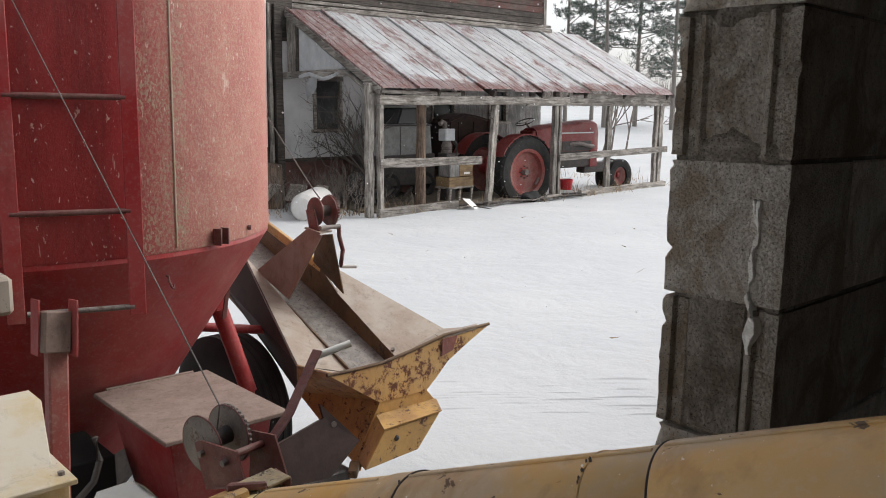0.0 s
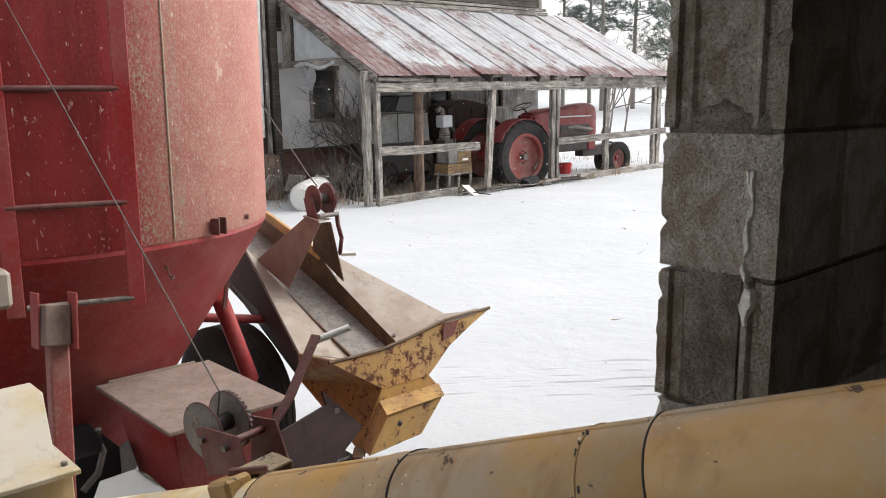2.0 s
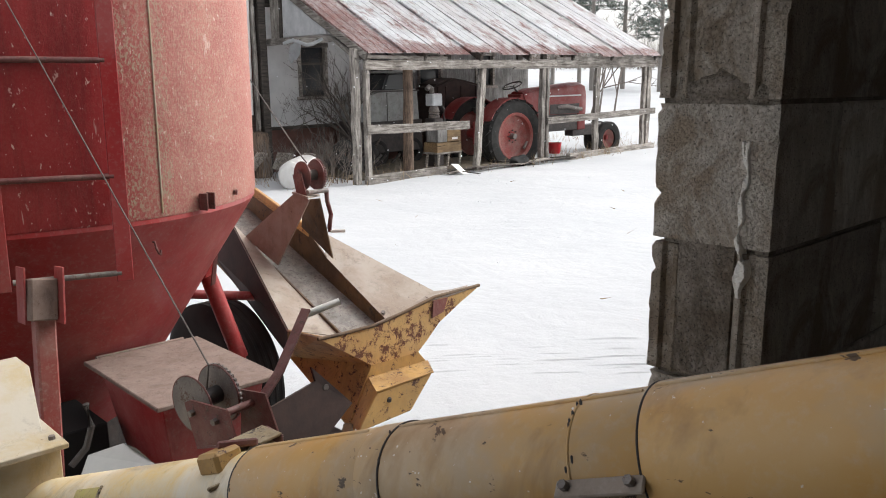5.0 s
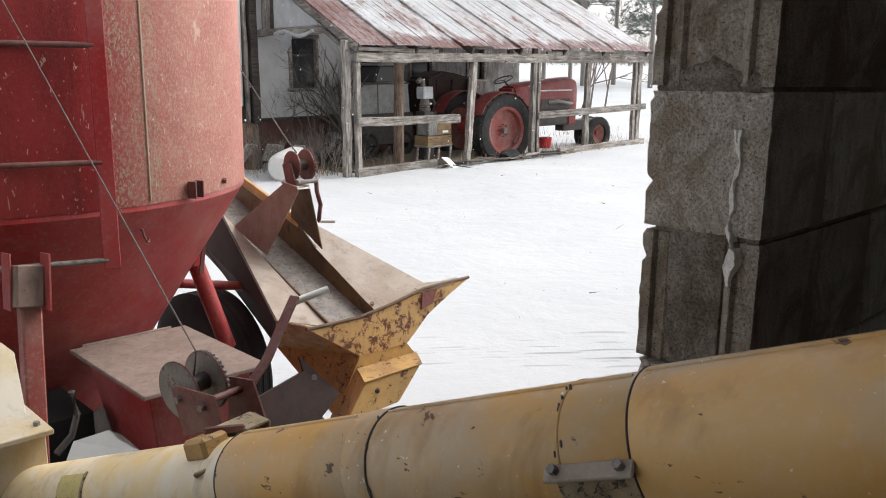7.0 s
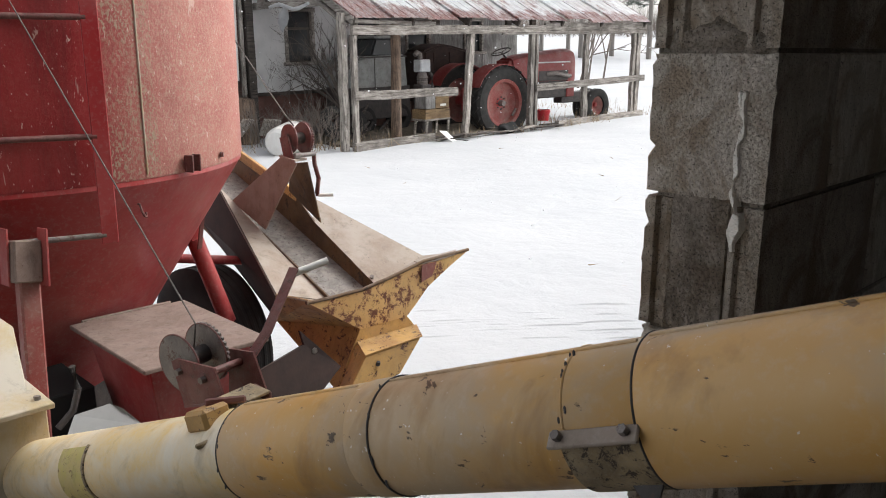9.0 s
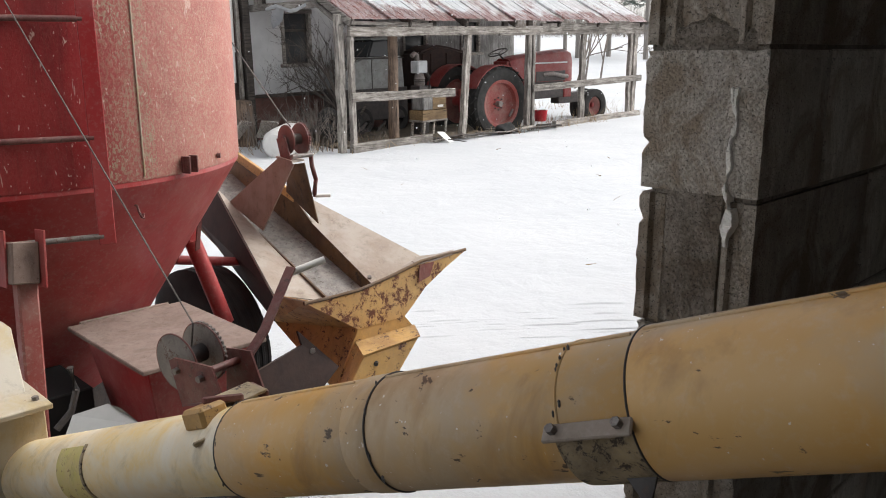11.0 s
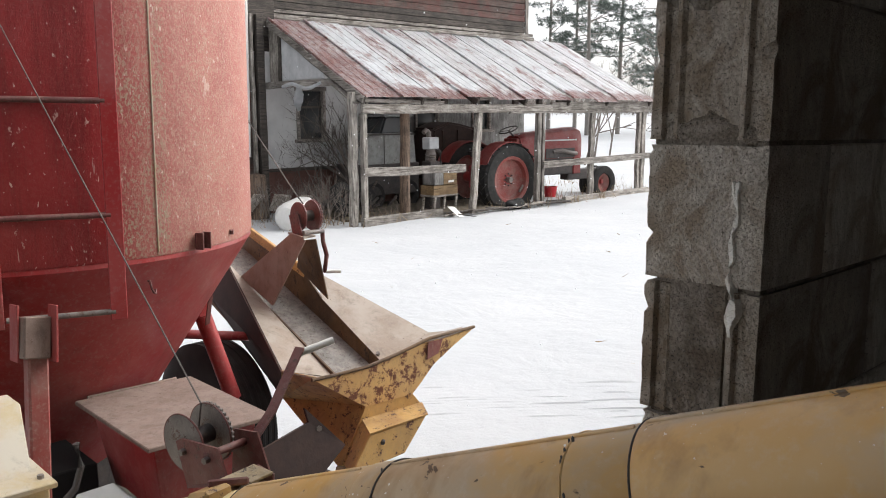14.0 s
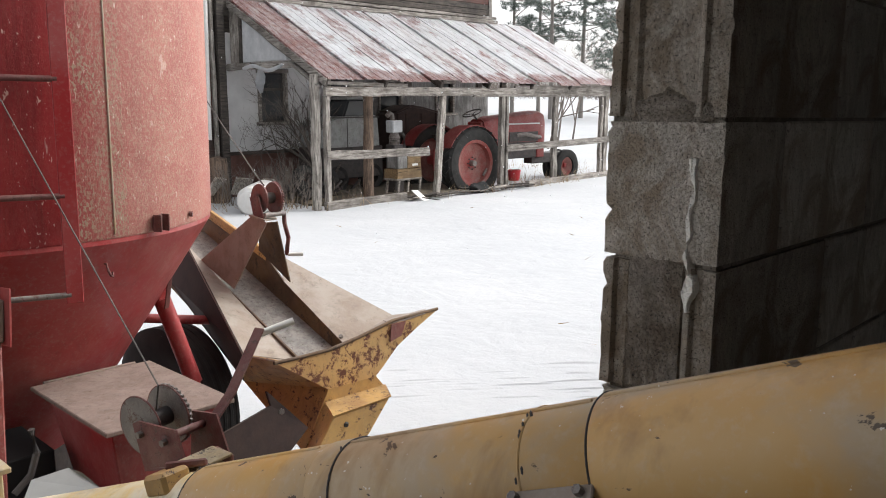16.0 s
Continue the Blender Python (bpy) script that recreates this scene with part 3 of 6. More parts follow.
def mixer():
    base = thing("grinder_mixer", "faded red grinder mixer with a round tank on a cone", "farm machine", YARD)
    cx, cy = TANK.x, TANK.y
    at = Matrix.Translation((cx, cy, 0))
    r = TANK_R
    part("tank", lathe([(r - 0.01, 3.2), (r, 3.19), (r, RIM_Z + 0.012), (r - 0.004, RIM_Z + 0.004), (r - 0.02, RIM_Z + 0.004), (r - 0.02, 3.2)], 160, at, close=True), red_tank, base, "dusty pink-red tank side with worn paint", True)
    part("cone", lathe([(r - 0.006, RIM_Z + 0.006), (r - 0.004, RIM_Z - 0.012), (0.40, 0.42), (0.34, 0.42), (r - 0.06, RIM_Z)], 128, at, close=True), red_paint, base, "dark red steel cone", True)
    part("outlet", lathe([(0.41, 0.44), (0.42, 0.30), (0.36, 0.22), (0.0, 0.22)], 64, at), dark_steel, base, "dark outlet under the cone", True)
    part("top", lathe([(0.0, 3.5), (0.3, 3.48), (r, 3.19), (r - 0.03, 3.19)], 64, at), red_paint, base, "", True)

    def on(ang, rr, z):
        return Vector((cx + rr * math.cos(ang), cy + rr * math.sin(ang), z))

    # weld seams standing a little proud
    for k, ang in enumerate((radians(-77),)):
        part("weld_seam", tube([on(ang, r + 0.002, RIM_Z + 0.02), on(ang, r + 0.002, 3.15)], 0.0032, 6), cream_paint, base, "pale dusty weld seam")
    # ladder
    a, b2 = Vector((0.80, 2.70, 0)), Vector((1.134, 2.597, 0))
    d = (b2 - a).normalized()
    out = Vector((d.y, -d.x, 0))
    lad = thing_part("ladder", base, "red steel ladder with round rungs")
    for p in (a, b2):
        part("rail", bar(p + Vector((0, 0, 1.19)), p + Vector((0, 0, 3.1)), 0.014, 0.05, 0.002, None, d), red_paint, lad, "red angle iron rail")
    for i, z in enumerate((1.217, 1.527, 1.88, 2.22, 2.56)):
        part("rung", rod(a + Vector((0, 0, z)) + d * (0.03 if i == 0 else 0), b2 + Vector((0, 0, z)) - d * 0.01, 0.0095, None, 12), steel_grey if i == 0 else red_rusty, lad, "worn dark round rung", True)
    for z in (1.46, 2.3):
        part("standoff", rod(b2 + Vector((0, 0, z)), b2 + Vector((0.06, 0.12, z + 0.0)), 0.012), red_dusty, lad, "", True)
    # latch brackets, bolts and a hook
    brk = on(radians(-66.5), r + 0.012, 1.398)
    lug = part("bracket", box((0.05, 0.012, 0.055), Matrix.Translation(brk) @ pose(0, 0, 0, 0, 0, 23.5), 0.003), red_rusty, base, "rusty welded lug")
    for s in (-1, 1):
        part("lug_plate", box((0.006, 0.035, 0.06), Matrix.Translation(brk) @ pose(0, 0, 0, 0, 0, 23.5) @ Matrix.Translation((0.02 * s, -0.014, 0)), 0.001), red_rusty, lug)
    bolt = on(radians(-54.0), r + 0.002, 1.402)
    part("bolt", rod(bolt, bolt + Vector((0.010, -0.008, 0)), 0.010, None, 6), red_rusty, base, "rusty hexagon bolt")
    hk = YINV @ Vector((-0.912, 2.881, 1.275))
    part("hook", tube([hk + Vector((-0.02, 0.02, 0.01)), hk, hk + Vector((0.0, -0.01, -0.02)), hk + Vector((0.008, -0.012, -0.04)), hk + Vector((0.016, -0.008, -0.045)), hk + Vector((0.02, 0, -0.03))], 0.004, 6), red_rusty, base, "small rusty wire hook", True)
    # supports of the cone
    leg = part("leg", bar((0.80, 2.48, 0.05), (0.868, 2.56, 1.20), 0.058, 0.05, 0.006, None, (0, -1, 0)), red_bright, base, "scuffed red square leg")
    part("leg_cap", bar((0.850, 2.53, 1.13), (0.866, 2.55, 1.25), 0.075, 0.07, 0.004, None, (0, -1, 0)), lid_rust, leg, "dusty brown channel cap")
    for s in (-1, 1):
        part("cap_side", bar((0.852 + 0.042 * s, 2.535 - 0.036 * s, 1.12), (0.866 + 0.042 * s, 2.55 - 0.036 * s, 1.285), 0.006, 0.07, 0.001, None, (0, -1, 0)), red_paint, leg)
    part("gusset", plate([(1.76, 3.22, 1.18), (1.803, 3.22, 1.192), (1.77, 3.22, 0.976), (1.72, 3.22, 0.965), (1.697, 3.26, 1.032)], 0.010), red_paint, base, "red steel gusset")
    part("gusset_edge", plate([(1.755, 3.16, 1.193), (1.774, 3.16, 1.205), (1.736, 3.16, 0.977), (1.717, 3.16, 0.971)], 0.008), red_rusty, base, "scuffed gusset flange")
    part("strut", rod((1.745, 3.23, 1.00), (1.845, 3.17, 0.62), 0.036, None, 16), red_paint, base, "red round tube strut", True)
    part("strut_foot", rod((1.842, 3.172, 0.63), (1.80, 3.12, 0.34), 0.03, None, 12), red_paint, base, "", True)
    part("cross_tube", rod((1.78, 3.52, 0.855), (2.22, 3.42, 0.78), 0.022, None, 12), red_paint, base, "dark red cross tube", True)
    part("axle", rod((0.3, 3.594, 0.38), (1.96, 3.594, 0.38), 0.05, None, 12), dark_steel, base, "", True)
    # red box with an overhanging rusted lid
    tb = part("hammer_mill_box", plate_box((1.15, 1.52), (2.43, 2.93), 0.80, (1.22, 1.50), (2.52, 2.90), 0.45), red_paint, base, "red tapered steel box")
    part("lid", span(1.112, 1.558, 2.38, 2.985, 0.808, 0.824, 0.003), lid_rust, tb, "dusty rust-brown sheet lid")
    part("hinge", rod((1.16, 2.99, 0.822), (1.5, 2.99, 0.822), 0.009, None, 8), lid_rust, tb)
    # Added black block: the deep shade under the cone, put into colour.
    part("shade_block", plate_box((0.50, 1.12), (2.82, 3.2), 0.64, (0.50, 1.12), (2.80, 3.2), 0.06), black_gap, base, "black block added for the deep shade under the cone")
    part("guard_strap", tube([(0.875, 2.30, 0.93), (0.885, 2.30, 0.86), (0.865, 2.30, 0.80), (0.82, 2.30, 0.76)], 0.010, 8), dark_steel, base, "bent dark guard strap", True)
    # Black sheet added to fill the shaded space below with darkness.
    part("shade_pan", plate([(0.55, 2.0, 0.42), (1.25, 2.0, 0.42), (1.25, 2.6, 0.45), (0.55, 2.6, 0.45)], 0.01), black_gap, base, "black sheet added for the shade under the machine")
    part("frame_beam", span(0.3, 2.0, 2.62, 2.74, 0.28, 0.40, 0.006), dark_steel, base, "dark frame beam")
    part("frame_beam", span(0.75, 0.87, 1.9, 4.4, 0.28, 0.40, 0.006), dark_steel, base)
    part("deck", plate([(0.616, 1.6, 1.060), (0.769, 1.6, 1.030), (0.74, 1.63, 1.068), (0.722, 1.65, 1.078), (0.647, 1.64, 1.080)], 0.004), grey_sheet, base, "pale grey sheet edge")
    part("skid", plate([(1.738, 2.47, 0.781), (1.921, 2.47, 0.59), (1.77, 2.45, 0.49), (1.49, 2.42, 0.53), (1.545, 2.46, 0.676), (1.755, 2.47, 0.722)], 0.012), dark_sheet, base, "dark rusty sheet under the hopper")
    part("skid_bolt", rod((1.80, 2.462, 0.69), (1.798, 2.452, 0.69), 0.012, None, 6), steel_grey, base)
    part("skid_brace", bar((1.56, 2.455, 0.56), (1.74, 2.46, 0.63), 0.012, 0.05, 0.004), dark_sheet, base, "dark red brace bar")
    # wheel
    wm = Matrix.Translation((1.985, 3.594, 0.38)) @ pose(0, 0, 0, 0, 0, 5) @ pose(0, 0, 0, 0, 90, 0)
    wheel = part("wheel", lathe([(0.0, -0.02), (0.10, -0.03), (0.17, -0.02), (0.185, -0.07), (0.19, -0.07), (0.19, 0.07), (0.0, 0.05)], 40, wm), dark_steel, base, "dark steel implement wheel", True)
    t = wheel_mesh(0.385, 0.20, 4, 0.46)
    t.transform(wm)
    part("tyre", t, rubber, wheel, "black ribbed rubber tyre with snow", True)
    # cream sheet hood beside the leg
    hood = part("hood", plate_box((0.28, 0.650), (1.97, 2.06), 1.184, (0.25, 0.612), (1.79, 2.06), 1.090), cream_paint, base, "cream sheet metal hood with rust")
    part("hood_flange", span(0.20, 0.632, 1.70, 2.06, 1.080, 1.092, 0.002), cream_paint, hood)
    part("hood_body", span(0.22, 0.622, 1.72, 2.04, 0.6, 1.080, 0.003), cream_paint, hood)
    part("hood_bolt", rod((0.612, 1.74, 1.092), (0.612, 1.74, 1.100), 0.007, None, 6), steel_grey, hood)
    part("upper_hood", span(0.15, 0.735, 2.46, 2.60, 1.275, 1.385, 0.012), brown_dusty, base, "dusty grey-brown casting")
    return base


def thing_part(name, parent, label):
    ob = new(name)
    ob.empty_display_size = 0.05
    ob.parent = parent
    return tagged(ob, label)


def plate_box(tx, ty, tz, bx, by, bz):
    """A tapered closed box from a top rectangle to a bottom one."""
    b = bmesh.new()
    top = [b.verts.new((x, y, tz)) for x, y in ((tx[0], ty[0]), (tx[1], ty[0]), (tx[1], ty[1]), (tx[0], ty[1]))]
    low = [b.verts.new((x, y, bz)) for x, y in ((bx[0], by[0]), (bx[1], by[0]), (bx[1], by[1]), (bx[0], by[1]))]
    b.faces.new(top)
    b.faces.new(low[::-1])
    for i in range(4):
        j = (i + 1) % 4
        b.faces.new((low[i], low[j], top[j], top[i]))
    bmesh.ops.bevel(b, geom=b.edges[:], offset=0.004, segments=1, affect="EDGES")
    return b


mixer()


# ---- yellow intake hopper ----
def gear_box():
    """The foot housing: front face leaning, sides running back to the boot."""
    b = bmesh.new()
    front = [b.verts.new(p) for p in ((1.985, 2.51, 0.430), (2.270, 2.51, 0.443), (2.393, 2.51, 0.580), (2.087, 2.51, 0.575))]
    rear = [b.verts.new(p) for p in ((2.055, 2.655, 0.400), (2.345, 2.655, 0.440), (2.489, 2.655, 0.574), (2.154, 2.655, 0.578))]
    b.faces.new(front)
    b.faces.new(rear[::-1])
    for i in range(4):
        j = (i + 1) % 4
        b.faces.new((front[j], front[i], rear[i], rear[j]))
    bmesh.ops.recalc_face_normals(b, faces=b.faces[:])
    bmesh.ops.bevel(b, geom=b.edges[:], offset=0.004, segments=1, affect="EDGES")
    return b


def hopper():
    h = thing("intake_hopper", "worn yellow flared intake hopper with a hand winch", "feed hopper", YARD)
    l, r = 2.20, 2.43
    # trough floor and its walls
    part("trough_floor", plate([(l, 4.05, 1.13), (l, 2.72, 0.62), (r, 2.72, 0.62), (r, 4.05, 1.13)], 0.006), zinc_floor, h, "dusty grey galvanised trough floor")
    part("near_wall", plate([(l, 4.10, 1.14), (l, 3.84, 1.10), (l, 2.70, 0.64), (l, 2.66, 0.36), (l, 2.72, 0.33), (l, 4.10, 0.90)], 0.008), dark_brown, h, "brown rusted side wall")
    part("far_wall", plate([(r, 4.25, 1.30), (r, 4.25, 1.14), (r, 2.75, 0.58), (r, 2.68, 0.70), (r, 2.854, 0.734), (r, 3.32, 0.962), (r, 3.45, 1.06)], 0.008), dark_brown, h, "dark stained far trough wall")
    part("upper_edge", bar((r + 0.01, 4.35, 1.335), (r + 0.01, 3.46, 1.065), 0.02, 0.05, 0.003), yellow_paint, h, "yellow folded edge")
    # flared sides
    A, B, C = (l, 3.84, 1.115), (1.95, 2.945, 0.772), (1.925, 2.66, 0.812)
    part("near_flare", plate([A, B, (l, 2.90, 0.70), (l, 3.44, 0.925)], 0.005), brown_dusty, h, "dusty brown flared side sheet")
    part("near_flare_end", plate([B, C, (l, 2.665, 0.72), (l, 2.86, 0.70)], 0.005), brown_dusty, h)
    # Same skirt split in two; this upper part is darkened for shade and dirt.
    part("upper_skirt", plate([A, (l - 0.004, 4.05, 0.905), (2.10, 3.18, 0.56), B], 0.006), dark_sheet, h, "dark brown skirt, shade and dirt under the flare in its colour")
    part("near_skirt", plate([B, (2.10, 3.178, 0.56), (2.075, 2.66, 0.35), (2.172, 2.65, 0.64), C], 0.006), skirt_paint, h, "yellow rust-streaked skirt, dimmed for its shaded side")
    part("far_flare", plate([(r, 3.32, 0.962), (r, 2.854, 0.734), (2.797, 2.93, 0.797), (2.534, 3.498, 1.0565)], 0.005), brown_dusty, h, "dusty tan flared side sheet")
    part("far_flare_end", plate([(r, 2.854, 0.734), (2.36, 2.665, 0.80), (2.825, 2.665, 0.861), (2.797, 2.93, 0.797)], 0.005), brown_dusty, h)
    part("far_bolt", rod((2.445, 2.90, 0.758), (2.440, 2.892, 0.768), 0.010, None, 6), steel_grey, h, "dull hexagon bolt")
    # end plate with rolled lip
    end = part("end_plate", plate([(1.912, 2.65, 0.807), (2.174, 2.65, 0.634), (2.438, 2.65, 0.631), (2.49, 2.65, 0.672), (2.567, 2.65, 0.741), (2.70, 2.652, 0.808), (2.828, 2.655, 0.863), (2.62, 2.65, 0.850), (2.543, 2.65, 0.858), (2.342, 2.65, 0.822), (2.185, 2.65, 0.800), (2.037, 2.65, 0.802)], 0.006), plate_paint, h, "yellow end plate with flaking paint")
    part("lip", tube([(1.905, 2.652, 0.808), (2.037, 2.652, 0.805), (2.185, 2.652, 0.806), (2.342, 2.652, 0.828), (2.45, 2.652, 0.848), (2.543, 2.652, 0.866), (2.70, 2.655, 0.868), (2.838, 2.66, 0.868)], 0.008, 8), dark_brown, end, "bent dark steel lip", True)
    part("lip_fold", plate([(2.52, 2.646, 0.858), (2.74, 2.648, 0.866), (2.80, 2.70, 0.868), (2.60, 2.78, 0.835)], 0.004), brown_dusty, end, "dusty folded rim")
    part("red_reflector", plate([(2.525, 2.641, 0.852), (2.52, 2.641, 0.775), (2.588, 2.641, 0.79), (2.615, 2.641, 0.852)], 0.003), red_bright, end, "faded red sticker patch")
    # gear housing at the foot
    gear = part("gear_housing", gear_box(), yellow_paint, h, "yellow gear housing with rust")
    part("housing_top", plate([(2.152, 2.648, 0.585), (2.080, 2.505, 0.582), (2.398, 2.505, 0.587), (2.494, 2.648, 0.581)], 0.004), skirt_paint, gear, "dusty sloping top")
    part("boot_face", plate([(2.174, 2.652, 0.634), (2.04, 2.655, 0.39), (2.09, 2.65, 0.39), (2.163, 2.65, 0.555), (2.500, 2.65, 0.560), (2.438, 2.652, 0.634)], 0.004), yellow_paint, gear, "yellow boot face with rust")
    part("bore", rod((2.150, 2.512, 0.526), (2.146, 2.503, 0.524), 0.013, 0.009, 9), dark_steel, gear, "dark rust hole")
    part("toe", bar((2.02, 2.62, 0.415), (1.96, 2.56, 0.40), 0.04, 0.035, 0.006), dark_brown, gear)
    # winch tower
    near = part("tower_plate", plate([(2.235, 3.285, 1.305), (2.20, 3.70, 1.045), (2.20, 3.40, 0.945), (2.235, 3.165, 1.285)], 0.006), brown_dusty, h, "dusty brown triangular tower plate")
    part("tower_plate", plate([(2.36, 3.403, 1.248), (2.41, 3.499, 1.097), (2.41, 3.24, 0.972), (2.36, 3.264, 1.269)], 0.006), dark_brown, h, "brown tower plate")
    part("tower_cap", plate([(2.225, 3.16, 1.30), (2.375, 3.28, 1.285), (2.375, 3.40, 1.295), (2.225, 3.29, 1.312)], 0.008), brown_dusty, h)
    w = part("winch_frame", plate([(2.25, 3.20, 1.30), (2.25, 3.28, 1.30), (2.25, 3.31, 1.39), (2.25, 3.24, 1.40)], 0.006), red_rusty, h, "maroon winch frame")
    c = Vector((2.30, 3.27, 1.385))
    for s, rr in ((-0.03, 0.068), (0.045, 0.072)):
        part("drum_flange", rod(c + Vector((s, 0, 0)), c + Vector((s + 0.006, 0, 0)), rr, None, 40), red_rusty, w, "rusty round winch flange", True)
    part("drum", rod(c + Vector((-0.03, 0, 0)), c + Vector((0.05, 0, 0)), 0.026, None, 20), cable_mat, w, "", True)
    part("gear_ring", toothed_ring(c + Vector((0.052, 0, 0)), Vector((1, 0, 0)), 0.070, 34, 0.008), red_rusty, w, "rusty toothed ring")
    part("pinion_shaft", rod((2.25, 3.20, 1.315), (2.385, 3.235, 1.31), 0.011, None, 12), steel_grey, w, "", True)
    cr = part("crank_arm", tube([(2.385, 3.24, 1.315), (2.388, 3.24, 1.26), (2.405, 3.235, 1.19), (2.40, 3.245, 1.12), (2.405, 3.245, 1.108)], 0.011, 8), red_rusty, w, "curved maroon crank arm", True)
    part("grip", rod((2.405, 3.245, 1.109), (2.462, 3.20, 1.109), 0.009, None, 12), white_plastic, cr, "white plastic grip", True)
    part("cable", tube([c + Vector((0.02, 0.03, 0.055)), c + Vector((0.0, 0.06, 0.10)), (2.537, 4.133, 1.82), (2.62, 4.6, 2.15)], 0.0035, 6), cable_mat, w, "thin steel cable", True)
    return h


hopper()


# ---- discharge auger with its winch ----
AUG0, AUGD = YINV @ Vector((0, 1.081, 1.306)), (YINV.to_3x3() @ Vector((0.735, -0.575, 0.359))).normalized()


def auger():
    g = thing("discharge_auger", "long yellow grain auger tube with welded joints", "grain auger", YARD)

    def p(s):
        return AUG0 + AUGD * s

    q = AUGD.to_track_quat("Z", "Y").to_matrix().to_4x4()

    def length(name, s0, s1, r, mat, label, wall=0.004):
        m = Matrix.Translation(p(s0)) @ q
        n = s1 - s0
        return part(name, lathe([(r - wall, 0), (r - 0.001, 0), (r, 0.002), (r, n - 0.002), (r - 0.001, n), (r - wall, n)], 72, m, close=True), mat, g, label, True)

    lower = length("lower_tube", -3.2, -0.262, 0.0665, tube_pale, "pale yellow worn auger tube")
    length("middle_tube", -0.268, 0.030, 0.0725, tube_paint, "yellow auger tube with grey dust")
    length("coupling", 0.000, 0.042, 0.0740, tube_paint, "yellow welded sleeve")
    length("middle_tube", 0.035, 0.397, 0.0728, tube_paint, "yellow auger tube with grey dust")
    length("upper_tube", 0.394, 2.0, 0.0762, tube_paint, "yellow auger tube with grey dust and rust")
    for s, r in ((-0.2685, 0.0718), (0.043, 0.0735), (0.394, 0.0755)):
        m = Matrix.Translation(p(s)) @ q
        part("weld_bead", lathe([(r + 0.0014 * math.cos(t), 0.0014 * math.sin(t)) for t in [2 * math.pi * i / 6 for i in range(6)]], 72, m, close=True), dark_steel, g, "dark joint line", True)
    m = Matrix.Translation(p(0.315)) @ q
    part("weld_bead", lathe([(0.0725 + 0.0016 * math.cos(t), 0.0016 * math.sin(t)) for t in [2 * math.pi * i / 6 for i in range(6)]], 72, m, close=True), tube_paint, g, "", True)
    # hanger clamp on the lower side
    view = (YINV @ Vector((0.05, 0.11, 1.80)) - p(0.3)).normalized()
    side = AUGD.cross(view).normalized()
    face = side.cross(AUGD).normalized()
    if side.z > 0:
        side = -side
    cm = Matrix(((AUGD.x, side.x, face.x, 0), (AUGD.y, side.y, face.y, 0), (AUGD.z, side.z, face.z, 0), (0, 0, 0, 1)))
    base = Matrix.Translation(p(0.349)) @ cm
    cl = part("clamp", box((0.098, 0.019, 0.005), base @ pose(0, 0.020, 0.0775, 30), 0.0015), brown_dusty, g, "grey steel clamp strip")
    for s in (-0.036, 0.036):
        part("clamp_bolt", rod((base @ Vector((s, 0.018, 0.078))), (base @ Vector((s, 0.014, 0.086))), 0.0052, None, 6), steel_grey, cl, "dull hexagon bolt")
    band = bmesh.new()
    arcs = []
    for i in range(25):
        t = radians(12 + 150 * i / 24)
        arcs.append([band.verts.new(base @ Vector((s, rr * math.sin(t), rr * math.cos(t)))) for s, rr in ((-0.040, 0.0735), (-0.040, 0.0765), (0.044, 0.0765), (0.044, 0.0735))])
    for r0, r1 in zip(arcs, arcs[1:]):
        for k in range(4):
            band.faces.new((r0[k], r0[(k + 1) % 4], r1[(k + 1) % 4], r1[k]))
    bmesh.ops.recalc_face_normals(band, faces=band.faces[:])
    part("clamp_band", band, clamp_paint, cl, "grimy half clamp under the tube", True)
    def arc_plate(s0, s1, r0, r1, t0, t1, m):
        """A curved plate hugging the tube, in the frame m of its place."""
        b = bmesh.new()
        rows = []
        for i in range(17):
            t = radians(t0 + (t1 - t0) * i / 16)
            rows.append([b.verts.new(m @ Vector((s, rr * math.sin(t), rr * math.cos(t)))) for s, rr in ((s0, r0), (s0, r1), (s1, r1), (s1, r0))])
        for q0, q1 in zip(rows, rows[1:]):
            for k in range(4):
                b.faces.new((q0[k], q0[(k + 1) % 4], q1[(k + 1) % 4], q1[k]))
        b.faces.new(rows[0])
        b.faces.new(rows[-1][::-1])
        bmesh.ops.recalc_face_normals(b, faces=b.faces[:])
        return b

    # long bead near the top of the tube, scabs of weld at the joints, a bent tab under the clamp
    for s0, s1, rr in ((-0.255, -0.012, 0.0725), (0.046, 0.385, 0.0730), (0.400, 1.9, 0.0764)):
        at = Matrix.Translation(p(0.0)) @ cm
        ends = [at @ Vector((s, rr * math.sin(radians(-66)), rr * math.cos(radians(-66)))) for s in (s0, s1)]
        part("top_bead", rod(ends[0], ends[1], 0.0022, None, 8), tube_paint, g, "thin raised bead along the tube", True)
    random.seed(19)
    for s0, rr, n in ((0.315, 0.0732, 9), (0.045, 0.0738, 6), (-0.268, 0.0722, 8)):
        at = Matrix.Translation(p(s0)) @ cm
        b = bmesh.new()
        for _ in range(n):
            t = radians(random.uniform(-70, 55))
            q = bmesh.new()
            bmesh.ops.create_icosphere(q, subdivisions=1, radius=random.uniform(0.0018, 0.0035))
            q.transform(at @ Matrix.Translation((random.uniform(-0.004, 0.005), rr * math.sin(t), rr * math.cos(t))) @ Matrix.Diagonal((0.7, 2.0, 0.35, 1)))
            joined(b, q)
        tagged(part("weld_scab", b, dark_steel, g, "dark weld scabs"), kind="stuff")
    part("clamp_tab", plate([base @ Vector((0.010, 0.066, 0.030)), base @ Vector((0.044, 0.066, 0.030)), base @ Vector((0.028, 0.098, 0.026))], 0.004), dark_steel, cl, "small dark bent tab")
